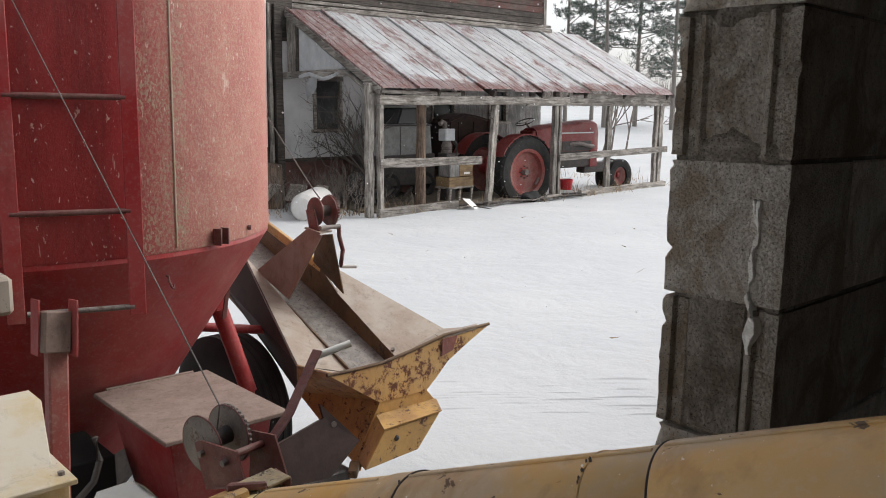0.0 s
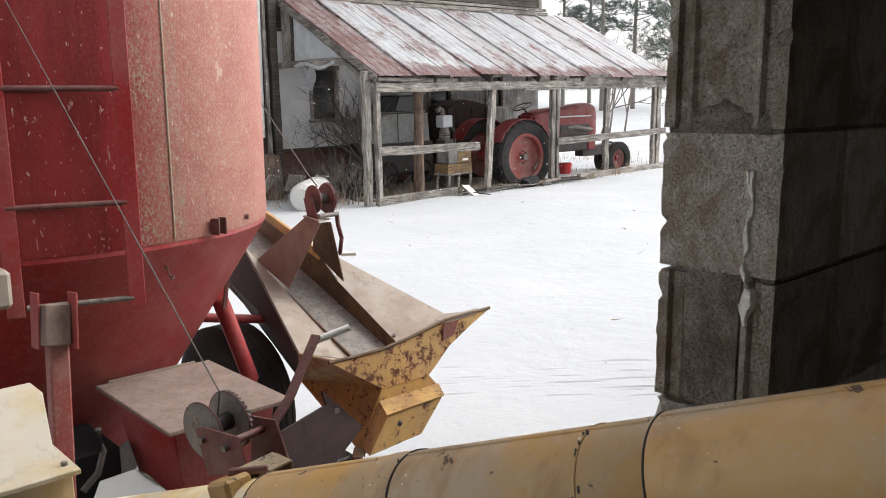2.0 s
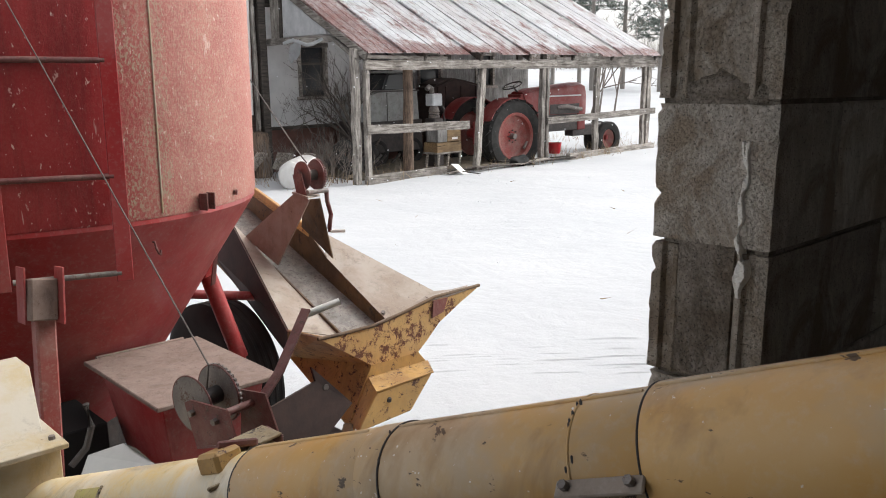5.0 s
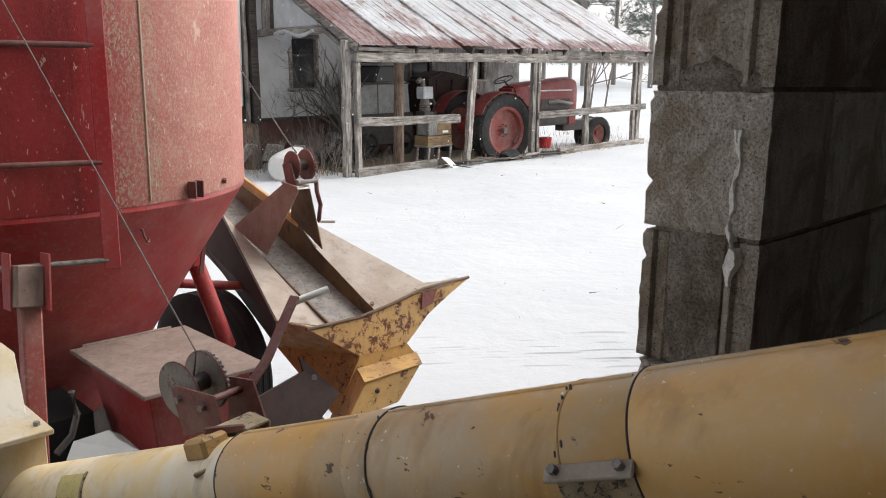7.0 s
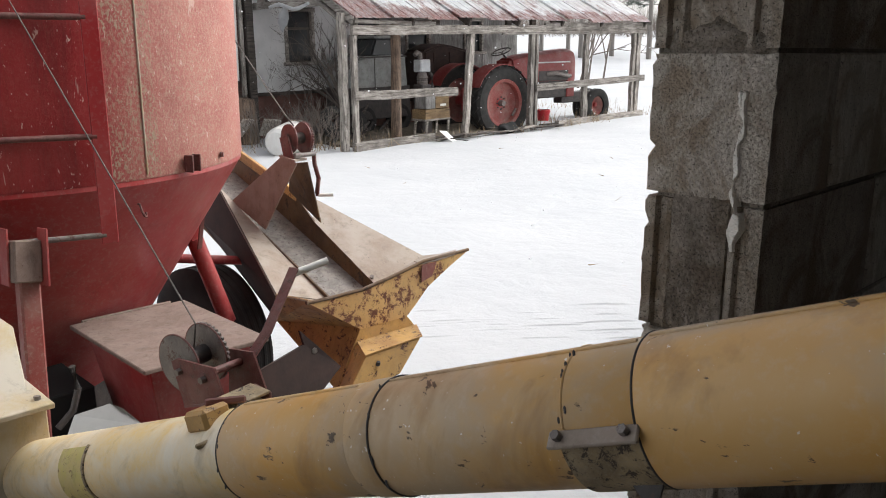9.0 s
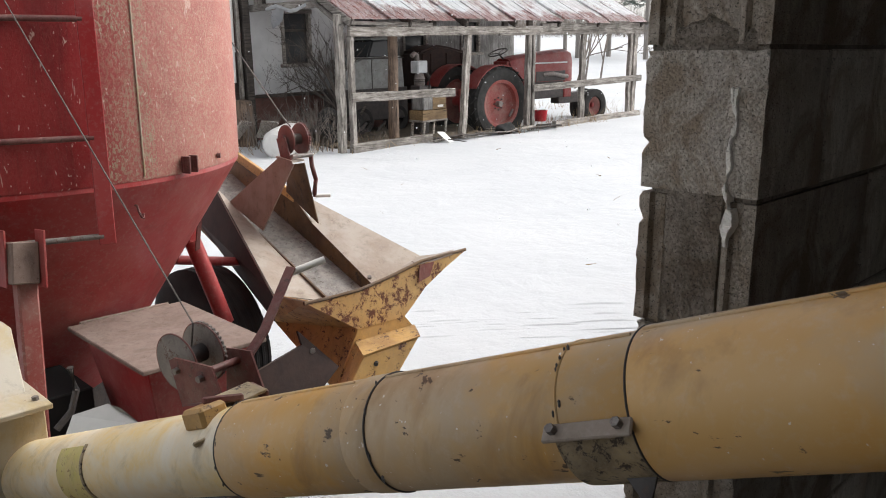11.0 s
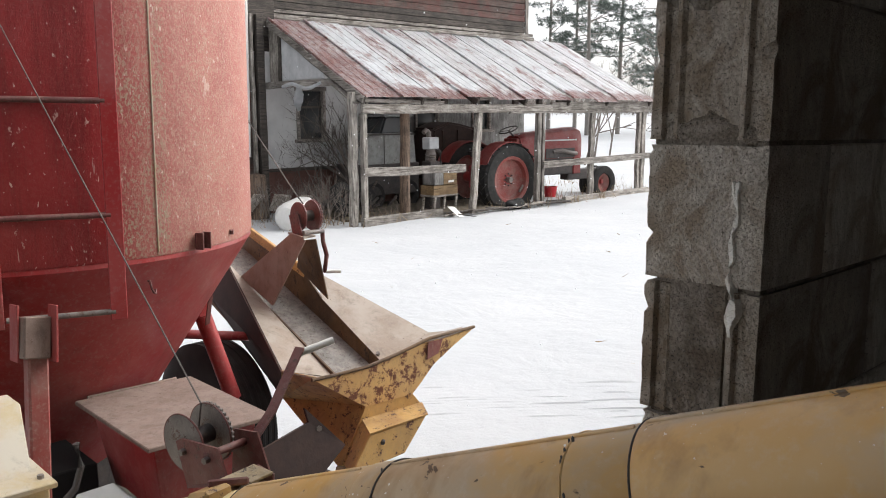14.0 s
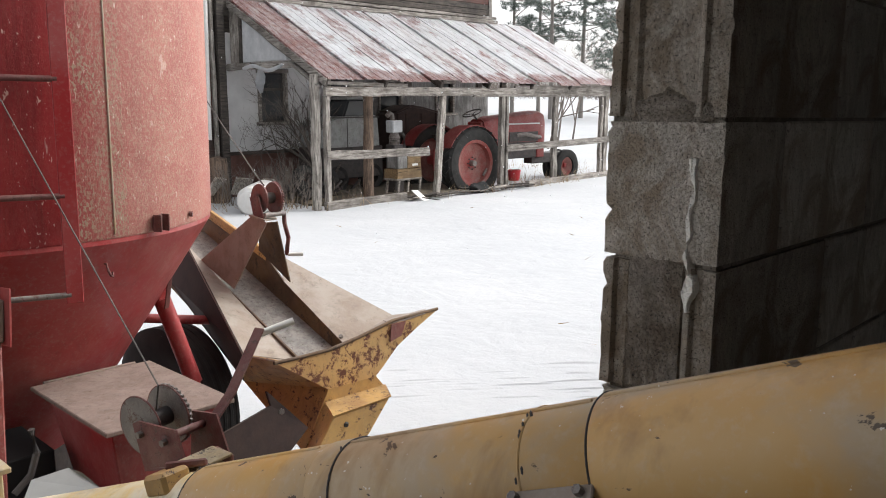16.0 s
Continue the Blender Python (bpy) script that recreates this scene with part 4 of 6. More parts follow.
    low_at = Matrix.Translation(p(-0.725)) @ cm
    pt = part("patch_plate", arc_plate(-0.044, 0.044, 0.066, 0.0685, -32, 60, low_at), patch_paint, g, "yellow welded patch plate", True)
    part("patch_edge", arc_plate(0.044, 0.051, 0.066, 0.0692, -34, 66, low_at), clamp_paint, pt, "dark weld along the patch", True)
    # winch on a saddle
    w = part("winch_saddle", bar((0.690, 1.110, 1.268), (0.800, 1.300, 1.172), 0.062, 0.012, 0.003), red_rusty, g, "steel saddle plate")
    part("saddle_block", box((0.050, 0.055, 0.034), Matrix.Translation((0.664, 1.118, 1.246)) @ pose(0, 0, 0, -21, 0, 9), 0.006), skirt_paint, w, "worn yellow saddle block")
    part("saddle_ear", box((0.062, 0.030, 0.006), Matrix.Translation((0.655, 1.078, 1.228)) @ pose(0, 0, 0, -38, -18, -24), 0.002), clamp_paint, w, "grimy bolted ear plate")
    for s in (-0.018, 0.020):
        part("ear_bolt", rod((0.655 + s, 1.068 - 0.4 * s, 1.224 + 0.3 * s), (0.655 + s, 1.062 - 0.4 * s, 1.212 + 0.3 * s), 0.0048, None, 6), steel_grey, w, "rusty bolt end")
    part("saddle_channel", bar((0.712, 1.150, 1.244), (0.782, 1.160, 1.246), 0.05, 0.005, 0.001, bar((0.715, 1.150, 1.222), (0.787, 1.160, 1.226), 0.05, 0.005, 0.001)), clamp_paint, w, "worn steel channel")
    part("channel_web", bar((0.784, 1.158, 1.224), (0.784, 1.158, 1.246), 0.05, 0.005, 0.001, None, (1, 0, 0)), red_rusty, w)
    ang = 12
    ax = Vector((math.cos(radians(ang)), math.sin(radians(ang)), 0.05)).normalized()
    c0 = Vector((0.743, 1.366, 1.240))
    c1 = c0 + ax * 0.060
    for c, rr in ((c0, 0.0545), (c1, 0.0555)):
        n = part("drum_flange", rod(c, c + ax * 0.003, rr, None, 48), steel_grey, w, "worn round steel flange", True)
        part("flange_rim", lathe([(rr + 0.0018 * math.cos(t), 0.0018 * math.sin(t)) for t in [2 * math.pi * i / 6 for i in range(6)]], 48, Matrix.Translation(c + ax * 0.0015) @ ax.to_track_quat("Z", "Y").to_matrix().to_4x4(), close=True), red_rusty, n, "", True)
    part("drum", rod(c0, c1, 0.017, None, 20), dark_steel, w, "", True)
    part("gear_ring", toothed_ring(c1 + ax * 0.004, ax, 0.0545, 36, 0.005, 0.003), steel_grey, w, "steel toothed ring")
    fr = part("side_plate", plate([(0.723, 1.354, 1.254), (0.731, 1.334, 1.174), (0.752, 1.226, 1.210), (0.745, 1.244, 1.266), (0.726, 1.339, 1.262)], 0.004), red_rusty, w, "maroon winch side plate")
    part("side_plate", plate([(0.832, 1.346, 1.251), (0.834, 1.361, 1.153), (0.851, 1.255, 1.187), (0.845, 1.285, 1.257)], 0.004), red_rusty, w, "dark winch side plate")
    part("frame_foot", plate([(0.731, 1.334, 1.174), (0.752, 1.226, 1.208), (0.851, 1.255, 1.187), (0.834, 1.361, 1.153)], 0.004), red_rusty, w)
    part("shaft", rod((0.738, 1.273, 1.246), (0.842, 1.320, 1.232), 0.007, None, 14), red_rusty, w, "", True)
    for q2 in (Vector((0.737, 1.270, 1.240)), Vector((0.725, 1.332, 1.240))):
        part("nut", rod(q2 - ax * 0.006, q2 + ax * 0.004, 0.0065, None, 6), steel_grey, fr, "steel nut")
    cr = part("crank_arm", bar((0.912, 1.345, 1.262), (1.008, 1.385, 1.365), 0.005, 0.021, 0.001, bar((0.858, 1.335, 1.215), (0.914, 1.346, 1.264), 0.005, 0.021, 0.001, None, (0.5, -0.8, 0.1)), (0.5, -0.8, 0.1)), red_rusty, w, "flat maroon crank arm")
    part("grip", rod((1.006, 1.388, 1.352), (1.071, 1.358, 1.374), 0.0075, None, 16), white_plastic, cr, "white plastic grip", True)
    part("cable", tube([c0 + ax * 0.035 + Vector((0, 0, 0.017)), (0.782, 1.370, 1.305), (0.791, 2.503, 2.129), (0.79, 3.1, 2.56)], 0.0017, 6), cable_mat, w, "thin steel cable", True)
    return g


auger()


# ---- lean-to and old barn across the yard ----
POSTS = (0.0, 1.34, 2.92, 4.96, 6.89, 9.0)
DEPTH, EAVE, RIDGE, BEAM = 3.0, 2.34, 3.98, 2.02


def timber(a, b, w, h, mat=None, rough=0.012, up=(0, 0, 1), cuts=5):
    """A weathered beam with a wandering surface."""
    bm = bar(a, b, w, h, 0.008, None, up)
    long_edges = [e for e in bm.edges if e.calc_length() > 0.5 * (Vector(b) - Vector(a)).length]
    bmesh.ops.subdivide_edges(bm, edges=long_edges, cuts=cuts, use_grid_fill=True)
    off = Vector((random.uniform(0, 50), random.uniform(0, 50), 0))
    for v in bm.verts:
        v.co += noise.noise_vector(v.co * 2.3 + off) * rough
    return bm


def old_barn():
    g = thing("old_barn", "weathered old barn with red siding and a white panelled wall", "barn", SHED)
    # white wall in panels round its windows
    wins = ((0.62, 1.36, 1.50, 2.60), (2.46, 3.20, 1.50, 2.60), (3.95, 4.75, 1.62, 2.45), (5.9, 6.6, 1.62, 2.45))
    y0, y1 = DEPTH, DEPTH + 0.12
    edges = [-0.35] + [v for w in wins for v in w[:2]] + [7.95]
    # Panels past x 1.5 carry the lean-to's shade in their colour.
    for i in range(0, len(edges), 2):
        part("wall_panel", span(edges[i] + 0.003, edges[i + 1] - 0.003, y0, y1, 0.92, 3.3, 0.004), white_wall if edges[i] < 1.5 else wood_greyed, g, "stained white wall panel" if edges[i] < 1.5 else "white board wall greyed for the shade inside")
    for a, b, z0, z1 in wins:
        part("wall_panel", span(a, b, y0 + 0.002, y1, 0.92, z0 - 0.003, 0.003), white_wall if a < 1.5 else wood_greyed, g, "stained white wall panel, greyed for shade further in")
        part("wall_panel", span(a, b, y0 + 0.002, y1, z1 + 0.003, 3.3, 0.003), white_wall if a < 1.5 else wood_greyed, g, "stained white wall panel, greyed for shade further in")
        w = part("window", span(a + 0.05, b - 0.05, y0 + 0.06, y0 + 0.068, z0 + 0.05, z1 - 0.05), glass_dark, g, "dark dusty window pane")
        for x in (a, b):
            s = 1 if x == a else -1
            part("frame", span(min(x, x + 0.07 * s), max(x, x + 0.07 * s), y0 - 0.035, y0 + 0.07, z0, z1, 0.006), wood_grey, w, "grey bare window frame")
        part("frame", span(a - 0.03, b + 0.03, y0 - 0.04, y0 + 0.07, z1 - 0.07, z1 + 0.02, 0.006), wood_grey, w)
        part("sill", span(a - 0.06, b + 0.06, y0 - 0.09, y0 + 0.07, z0 - 0.05, z0 + 0.02, 0.006), wood_grey, w, "grey weathered sill")
        part("sash_bar", span(a + 0.07, b - 0.07, y0 + 0.02, y0 + 0.055, (z0 + z1) / 2 + 0.12, (z0 + z1) / 2 + 0.17, 0.004), wood_dark, w)
        part("blind", span(a + 0.08, b - 0.08, y0 + 0.07, y0 + 0.08, z1 - 0.32, z1 - 0.24), wood_dark, w)
    part("base_wall", rough_up(span(-0.35, 7.95, y0 + 0.02, y1, -0.3, 0.915), 0.01, 3), brick_red, g, "dark red-brown foundation wall")
    part("base_board", timber((-0.3, y0 - 0.02, 0.90), (7.9, y0 - 0.02, 0.90), 0.03, 0.07, cuts=12), wood_dark, g, "rotten dark base board")
    # upper siding, one board above the other
    z, i = RIDGE + 0.18, 0
    while z < 6.8:
        h = 0.15 + random.uniform(-0.01, 0.01)
        part("siding_board", timber((-6.0, y0 + random.uniform(-0.006, 0.004), z + h / 2), (7.98 + random.uniform(-0.02, 0.02), y0 + random.uniform(-0.006, 0.004), z + h / 2), 0.03, h - 0.008, rough=0.006, cuts=8), wood_red if i > 1 else wood_dark, g, "weathered siding board" if i < 1 else "")
        z += h
        i += 1
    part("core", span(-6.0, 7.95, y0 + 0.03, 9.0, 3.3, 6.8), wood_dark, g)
    # Solid dark block added where the unlit interior would show.
    part("low_core", span(-6.0, 7.95, y1 + 0.4, 9.0, -0.3, 3.3), wood_dark, g, "solid dark block standing in for the unlit barn interior")
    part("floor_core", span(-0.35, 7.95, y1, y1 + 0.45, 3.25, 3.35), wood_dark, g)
    part("corner_board", timber((7.99, y0 - 0.03, 3.9), (7.99, y0 - 0.03, 6.8), 0.12, 0.03, up=(0, 1, 0)), wood_post, g, "grey corner board")
    for dz, w in ((0.02, 0.10), (0.13, 0.07)):
        part("flashing_board", timber((0.05, y0 - 0.10 + dz * 0.4, RIDGE + dz), (8.2, y0 - 0.10 + dz * 0.4, RIDGE + dz), 0.05, w, cuts=14), wood_grey, g, "split grey flashing board")
    # left part of the barn: red siding, pale corner pipe
    part("side_siding", timber((-6.0, y0 + 0.04, 1.9), (-0.42, y0 + 0.04, 1.9), 0.05, 3.6, cuts=6), wood_red, g, "faded red barn siding")
    part("downpipe", rod((-0.62, y0 - 0.12, 1.2), (-0.55, y0 - 0.12, 4.4), 0.045, None, 12), jug_white, g, "pale downpipe", True)
    part("gable_end", span(-0.5, 0.1, y0 - 0.12, y0 + 0.02, 3.6, 4.3, 0.01), wood_dark, g)
    part("roof", plate([(-7, 2.6, 6.7), (8.6, 2.6, 6.7), (8.6, 6.2, 9.6), (-7, 6.2, 9.6)], 0.08), roof_sheet, g, "metal barn roof")
    part("back_shed_roof", plate([(7.9, 3.0, 4.12), (9.1, 3.35, 3.70), (9.1, 6.0, 3.7), (7.9, 6.0, 4.3)], 0.09), wood_grey, g, "low weathered roof edge behind")
    return g


def lean_to():
    g = thing("lean_to_shed", "open weathered lean-to with a rusty frosted metal roof", "shed", SHED)
    L = 9.42
    fall = (RIDGE - EAVE) / (DEPTH + 0.12)
    # roof sheets with raised ribs, side by side
    n = 11
    w = (L + 0.08) / n
    for i in range(n):
        x0 = -0.08 + i * w
        b = bmesh.new()
        k = 4
        pts = []
        for j in range(k):
            s = w / k * j
            top = 0.040 if j == 0 else 0.009
            pts += [(s, 0.0), (s + 0.012, top), (s + 0.040, top), (s + 0.052, 0.0)]
        pts.append((w + 0.02, 0.004))
        lift = 0.02 * (i % 2) + random.uniform(0, 0.012)
        rows = []
        ys = [-0.16 + random.uniform(-0.03, 0.03)] + [0.4 * q for q in range(8)] + [DEPTH - 0.02]
        for y in ys:
            z = EAVE + (y + 0.12) * fall + lift + 0.02 * noise.noise(Vector((i * 3.1, y * 0.9, 0)))
            if y < 0 and i > 7:
                z -= 0.03
            rows.append([b.verts.new((x0 + s, y, z + t)) for s, t in pts])
        for r0, r1 in zip(rows, rows[1:]):
            for q in range(len(pts) - 1):
                b.faces.new((r0[q], r0[q + 1], r1[q + 1], r1[q]))
        bmesh.ops.solidify(b, geom=b.faces[:], thickness=0.006)
        part("roof_sheet", b, roof_sheet, g, "ribbed roof sheet with frost and rust")
    # rafters and rake boards
    for x in (-0.02, 1.4, 2.9, 4.4, 5.9, 7.4, 9.25):
        part("rafter", timber((x, -0.1, EAVE - 0.09), (x, DEPTH, RIDGE - 0.12), 0.06, 0.13), wood_dark, g)
    part("rake_board", timber((-0.09, -0.16, EAVE - 0.07), (-0.09, DEPTH, RIDGE - 0.07), 0.03, 0.13), wood_rafter, g, "grey rake board")
    part("rake_board", timber((L, -0.16, EAVE - 0.07), (L, DEPTH, RIDGE - 0.07), 0.03, 0.10), wood_rafter, g)
    # front beams
    part("front_beam", timber((-0.02, -0.02, BEAM + 0.10), (5.35, -0.02, BEAM + 0.115), 0.09, 0.17, rough=0.015, cuts=12), wood_grey, g, "split grey front beam")
    part("front_beam", timber((5.36, -0.01, BEAM + 0.15), (9.40, -0.01, BEAM + 0.17), 0.07, 0.22, cuts=10), wood_grey, g, "grey front beam")
    part("ledger", timber((3.9, -0.06, BEAM + 0.03), (9.38, -0.06, BEAM + 0.05), 0.05, 0.055, cuts=10), wood_grey, g, "narrow pale ledger strip")
    part("trim_board", timber((-0.02, -0.05, BEAM + 0.25), (2.0, -0.05, BEAM + 0.22), 0.03, 0.07, cuts=6), wood_grey, g, "thin brown trim board")
    for x in (2.0, 2.9, 4.1, 4.9, 5.6):
        part("blocking", span(x, x + 0.14, -0.02, 0.05, BEAM + 0.2, BEAM + 0.34), wood_dark, g)
    # posts
    part("post", timber((-0.16, 0.10, -0.12), (-0.14, 0.10, 2.4), 0.13, 0.13, rough=0.03, up=(0, 1, 0), cuts=12), wood_post, g, "frayed grey corner post")
    part("post", timber((0.03, 0.0, -0.1), (0.03, 0.0, BEAM + 0.02), 0.10, 0.10, up=(0, 1, 0)), wood_post, g, "grey squared post")
    p = rod((1.38, 0.45, -0.1), (1.42, 0.45, 2.3), 0.105, 0.095, 14)
    bmesh.ops.subdivide_edges(p, edges=[e for e in p.edges if e.calc_length() > 1], cuts=10)
    part("round_post", rough_up(p, 0.015, 3), wood_pole, g, "brown round pole", True)
    part("post", timber((2.84, 0.02, -0.1), (3.05, 0.0, BEAM + 0.02), 0.13, 0.11, rough=0.02, up=(0, 1, 0), cuts=8), wood_post, g, "leaning grey post")
    for x, dw, r in ((4.90, 0.12, 0.02), (5.05, 0.08, 0.012)):
        part("post", timber((x, 0.0, -0.1), (x + 0.03, 0.0, BEAM + 0.04), dw, 0.11, rough=r, up=(0, 1, 0), cuts=10), wood_post, g, "grey bark-edged post")
    part("post", timber((6.86, 0.0, -0.1), (6.93, 0.0, BEAM + 0.06), 0.17, 0.08, rough=0.045, up=(0, 1, 0), cuts=14), wood_post, g, "wavy-edged slab post")
    for x, dw in ((8.86, 0.10), (9.06, 0.15)):
        part("post", timber((x, 0.0, -0.1), (x + 0.04, 0.0, BEAM + 0.06), dw, 0.10, rough=0.02, up=(0, 1, 0), cuts=8), wood_post, g, "grey end post")
    # rails and sills
    part("rail", timber((-0.05, -0.09, 0.985), (2.55, -0.09, 0.95), 0.05, 0.16, rough=0.02, cuts=10), wood_grey, g, "split grey rail")
    part("rail", timber((5.0, -0.09, 0.90), (9.3, -0.09, 0.955), 0.05, 0.15, rough=0.015, cuts=12), wood_grey, g, "grey rail")
    part("sill", timber((-0.05, -0.02, 0.07), (1.95, -0.02, 0.08), 0.12, 0.17, rough=0.015, cuts=8), wood_grey, g, "grey sill log")
    part("sill", timber((5.8, -0.04, 0.04), (9.3, -0.04, 0.06), 0.12, 0.15, rough=0.03, cuts=12), wood_grey, g, "grey sill log")
    # open left end: tie beam, back post, boards, hazy sheet
    part("tie_beam", timber((-0.06, 0.75, 2.62), (-0.06, DEPTH, 2.62), 0.07, 0.13), wood_rafter, g, "grey tie beam")
    part("back_post", timber((-0.30, DEPTH - 0.14, -0.1), (-0.30, DEPTH - 0.14, 4.0), 0.16, 0.14, rough=0.015, up=(0, 1, 0), cuts=10), wood_dark, g, "dark back post")
    part("back_post", timber((-0.48, DEPTH - 0.14, 0.8), (-0.48, DEPTH - 0.14, 4.0), 0.06, 0.1, up=(0, 1, 0)), wood_post, g)
    part("end_board", timber((-0.05, DEPTH - 0.3, 2.68), (-0.05, DEPTH - 0.3, 3.75), 0.03, 0.34, up=(0, 1, 0)), wood_post, g, "grey end board")
    part("end_stud", timber((-0.07, DEPTH - 0.52, 2.68), (-0.07, DEPTH - 0.52, 3.7), 0.05, 0.06, up=(0, 1, 0)), wood_dark, g)
    part("hazy_sheet", plate([(-0.05, 2.44, 2.70), (-0.05, 1.0, 2.70), (-0.05, 1.12, 2.86), (-0.05, 2.44, 3.56)], 0.006), plastic_film, g, "hazy plastic sheet in the gable")
    part("brace", timber((-0.10, 0.85, 2.66), (-0.10, 0.02, 2.22), 0.04, 0.14, up=(1, 0, 0)), wood_rafter, g, "hanging grey brace board")
    return g


old_barn()
lean_to()


# ---- tractor in the lean-to ----
def big_tyre(r, w):
    b = lathe([(r * 0.62, -w * 0.40), (r * 0.75, -w * 0.5), (r * 0.90, -w * 0.46), (r * 0.96, -w * 0.30), (r * 0.97, 0), (r * 0.96, w * 0.30), (r * 0.90, w * 0.46), (r * 0.75, w * 0.5), (r * 0.62, w * 0.40)], 56, close=True)
    return b


def lugs_on(wheel, m, r, w, lugs, mesh):
    """Tread bars round a tyre, each an object on one mesh."""
    for i in range(lugs):
        for s in (-1, 1):
            ob = new("tread_lug", mesh)
            ob.parent = wheel
            ob.matrix_basis = m @ pose(0, 0, 0, 0, 0, 360 * (i + (0.5 if s > 0 else 0)) / lugs) @ Matrix.Translation((r * 0.97, 0, s * w * 0.24)) @ pose(0, 0, 0, 38 * s)


def tractor():
    g = thing("tractor", "old red farm tractor parked under the lean-to roof", "tractor", SHED @ pose(4.47, 1.156, -0.06, 0, 0, -5))
    turn = pose(0, 0, 0, 90)
    lug = mesh_of(box((0.05, 0.035, 0.198), None, 0.004), rubber, "tread_lug")
    for side in (-1, 1):
        m = Matrix.Translation((0, 0.72 * side, 0.64)) @ turn
        disc = lathe([(0.0, -0.02), (0.09, -0.02), (0.10, 0.0), (0.20, 0.02), (0.40, 0.0), (0.44, 0.02), (0.455, 0.13), (0.50, 0.15), (0.52, 0.15), (0.52, -0.12), (0.43, -0.02), (0.0, -0.05)], 44)
        if side > 0:
            disc.transform(pose(0, 0, 0, 180))
        disc.transform(m)
        wheel = part("rear_wheel", disc, red_bright, g, "red pressed steel rear wheel", True)
        t = big_tyre(0.82, 0.36)
        t.transform(m)
        part("tyre", t, rubber, wheel, "black lugged rear tyre", True)
        lugs_on(wheel, m, 0.82, 0.36, 22, lug)
        hub = part("hub", rod((0, 0.72 * side, 0.64), (0, 0.84 * side, 0.64), 0.07, 0.06, 16), steel_grey, wheel, "grey hub cap", True)
        for i in range(8):
            a = 2 * math.pi * i / 8
            q = Vector((0.13 * math.cos(a), 0.74 * side, 0.64 + 0.13 * math.sin(a)))
            part("wheel_nut", rod(q, q + Vector((0, 0.03 * side, 0)), 0.014, None, 6), dark_steel, hub)
        part("rim_clamp", bar((0.30, 0.79 * side, 0.35), (0.42, 0.79 * side, 0.50), 0.03, 0.05), steel_grey, wheel)
        # front wheels
        f = Matrix.Translation((3.86, 0.17 * side, 0.33)) @ turn
        rim = lathe([(0.0, -0.02), (0.06, -0.05), (0.16, 0.0), (0.24, 0.02), (0.255, 0.05), (0.255, -0.05), (0.0, -0.04)], 32, f)
        fw = part("front_wheel", rim, red_bright, g, "red front wheel", True)
        ft = wheel_mesh(0.43, 0.17, 2)
        ft.transform(f)
        part("tyre", ft, rubber, fw, "black ribbed front tyre", True)
        # fenders
        fb = bmesh.new()
        rows = []
        for i in range(13):
            a = radians(15 + 140 * i / 12)
            rows.append([fb.verts.new((0.82 * math.cos(a), y * side, 0.66 + 0.82 * math.sin(a))) for y in (0.44, 0.50, 0.82, 0.86)])
        for r0, r1 in zip(rows, rows[1:]):
            for k in range(3):
                fb.faces.new((r0[k], r0[k + 1], r1[k + 1], r1[k]))
        bmesh.ops.recalc_face_normals(fb, faces=fb.faces[:])
        bmesh.ops.solidify(fb, geom=fb.faces[:], thickness=0.02)
        part("fender", fb, hood_red, g, "dark red fender", True)
    # hood: rounded section drawn out forwards
    hb = bmesh.new()
    sec = [(-0.28, 1.02), (-0.29, 1.38), (-0.25, 1.50), (-0.15, 1.56), (0.15, 1.56), (0.25, 1.50), (0.29, 1.38), (0.28, 1.02)]
    rings = []
    for x, k, dz in ((0.85, 0.92, 0.06), (1.2, 1.0, 0.08), (2.2, 1.02, 0.16), (2.75, 1.0, 0.20), (2.90, 0.95, 0.18), (2.96, 0.82, 0.10)):
        rings.append([hb.verts.new((x, y * k, 1.02 + (z - 1.02) * (k if k < 1 else 1) + (dz if z > 1.1 else 0))) for y, z in sec])
    for r0, r1 in zip(rings, rings[1:]):
        for i in range(len(sec)):
            j = (i + 1) % len(sec)
            hb.faces.new((r0[i], r0[j], r1[j], r1[i]))
    hb.faces.new(rings[0])
    hb.faces.new(rings[-1][::-1])
    bmesh.ops.recalc_face_normals(hb, faces=hb.faces[:])
    hood = part("hood", hb, hood_red, g, "faded red hood", True)
    part("side_strip", span(1.5, 2.7, -0.315, -0.30, 1.44, 1.47), white_wall, hood, "pale lettering strip")
    for i in range(6):
        part("grille_bar", span(2.965, 2.98, -0.22, 0.22, 1.06 + i * 0.08, 1.05 + i * 0.08), dark_steel, hood)
    part("engine", span(1.15, 2.7, -0.24, 0.24, 0.62, 1.05, 0.03), dark_steel, g, "dark greasy engine block")
    part("exhaust_manifold", tube([(1.9, -0.28, 1.18), (2.2, -0.33, 1.20), (2.5, -0.33, 1.14), (2.7, -0.32, 1.12)], 0.05, 8), steel_grey, g, "grey manifold pipe", True)
    part("side_opening", span(1.65, 2.65, -0.30, -0.27, 1.03, 1.26), dark_steel, g)
    part("radiator_side", span(2.65, 2.92, -0.27, 0.27, 0.62, 1.04, 0.02), hood_red, g, "red radiator housing")
    part("gearbox", span(-0.35, 1.2, -0.22, 0.22, 0.40, 0.95, 0.04), red_paint, g, "red gearbox casting")
    part("rear_axle", rod((0, -0.72, 0.64), (0, 0.72, 0.64), 0.12, None, 16), red_paint, g, "", True)
    part("front_axle", bar((3.86, -0.17, 0.36), (3.86, 0.17, 0.36), 0.10, 0.10, 0.01), red_paint, g, "red front axle")
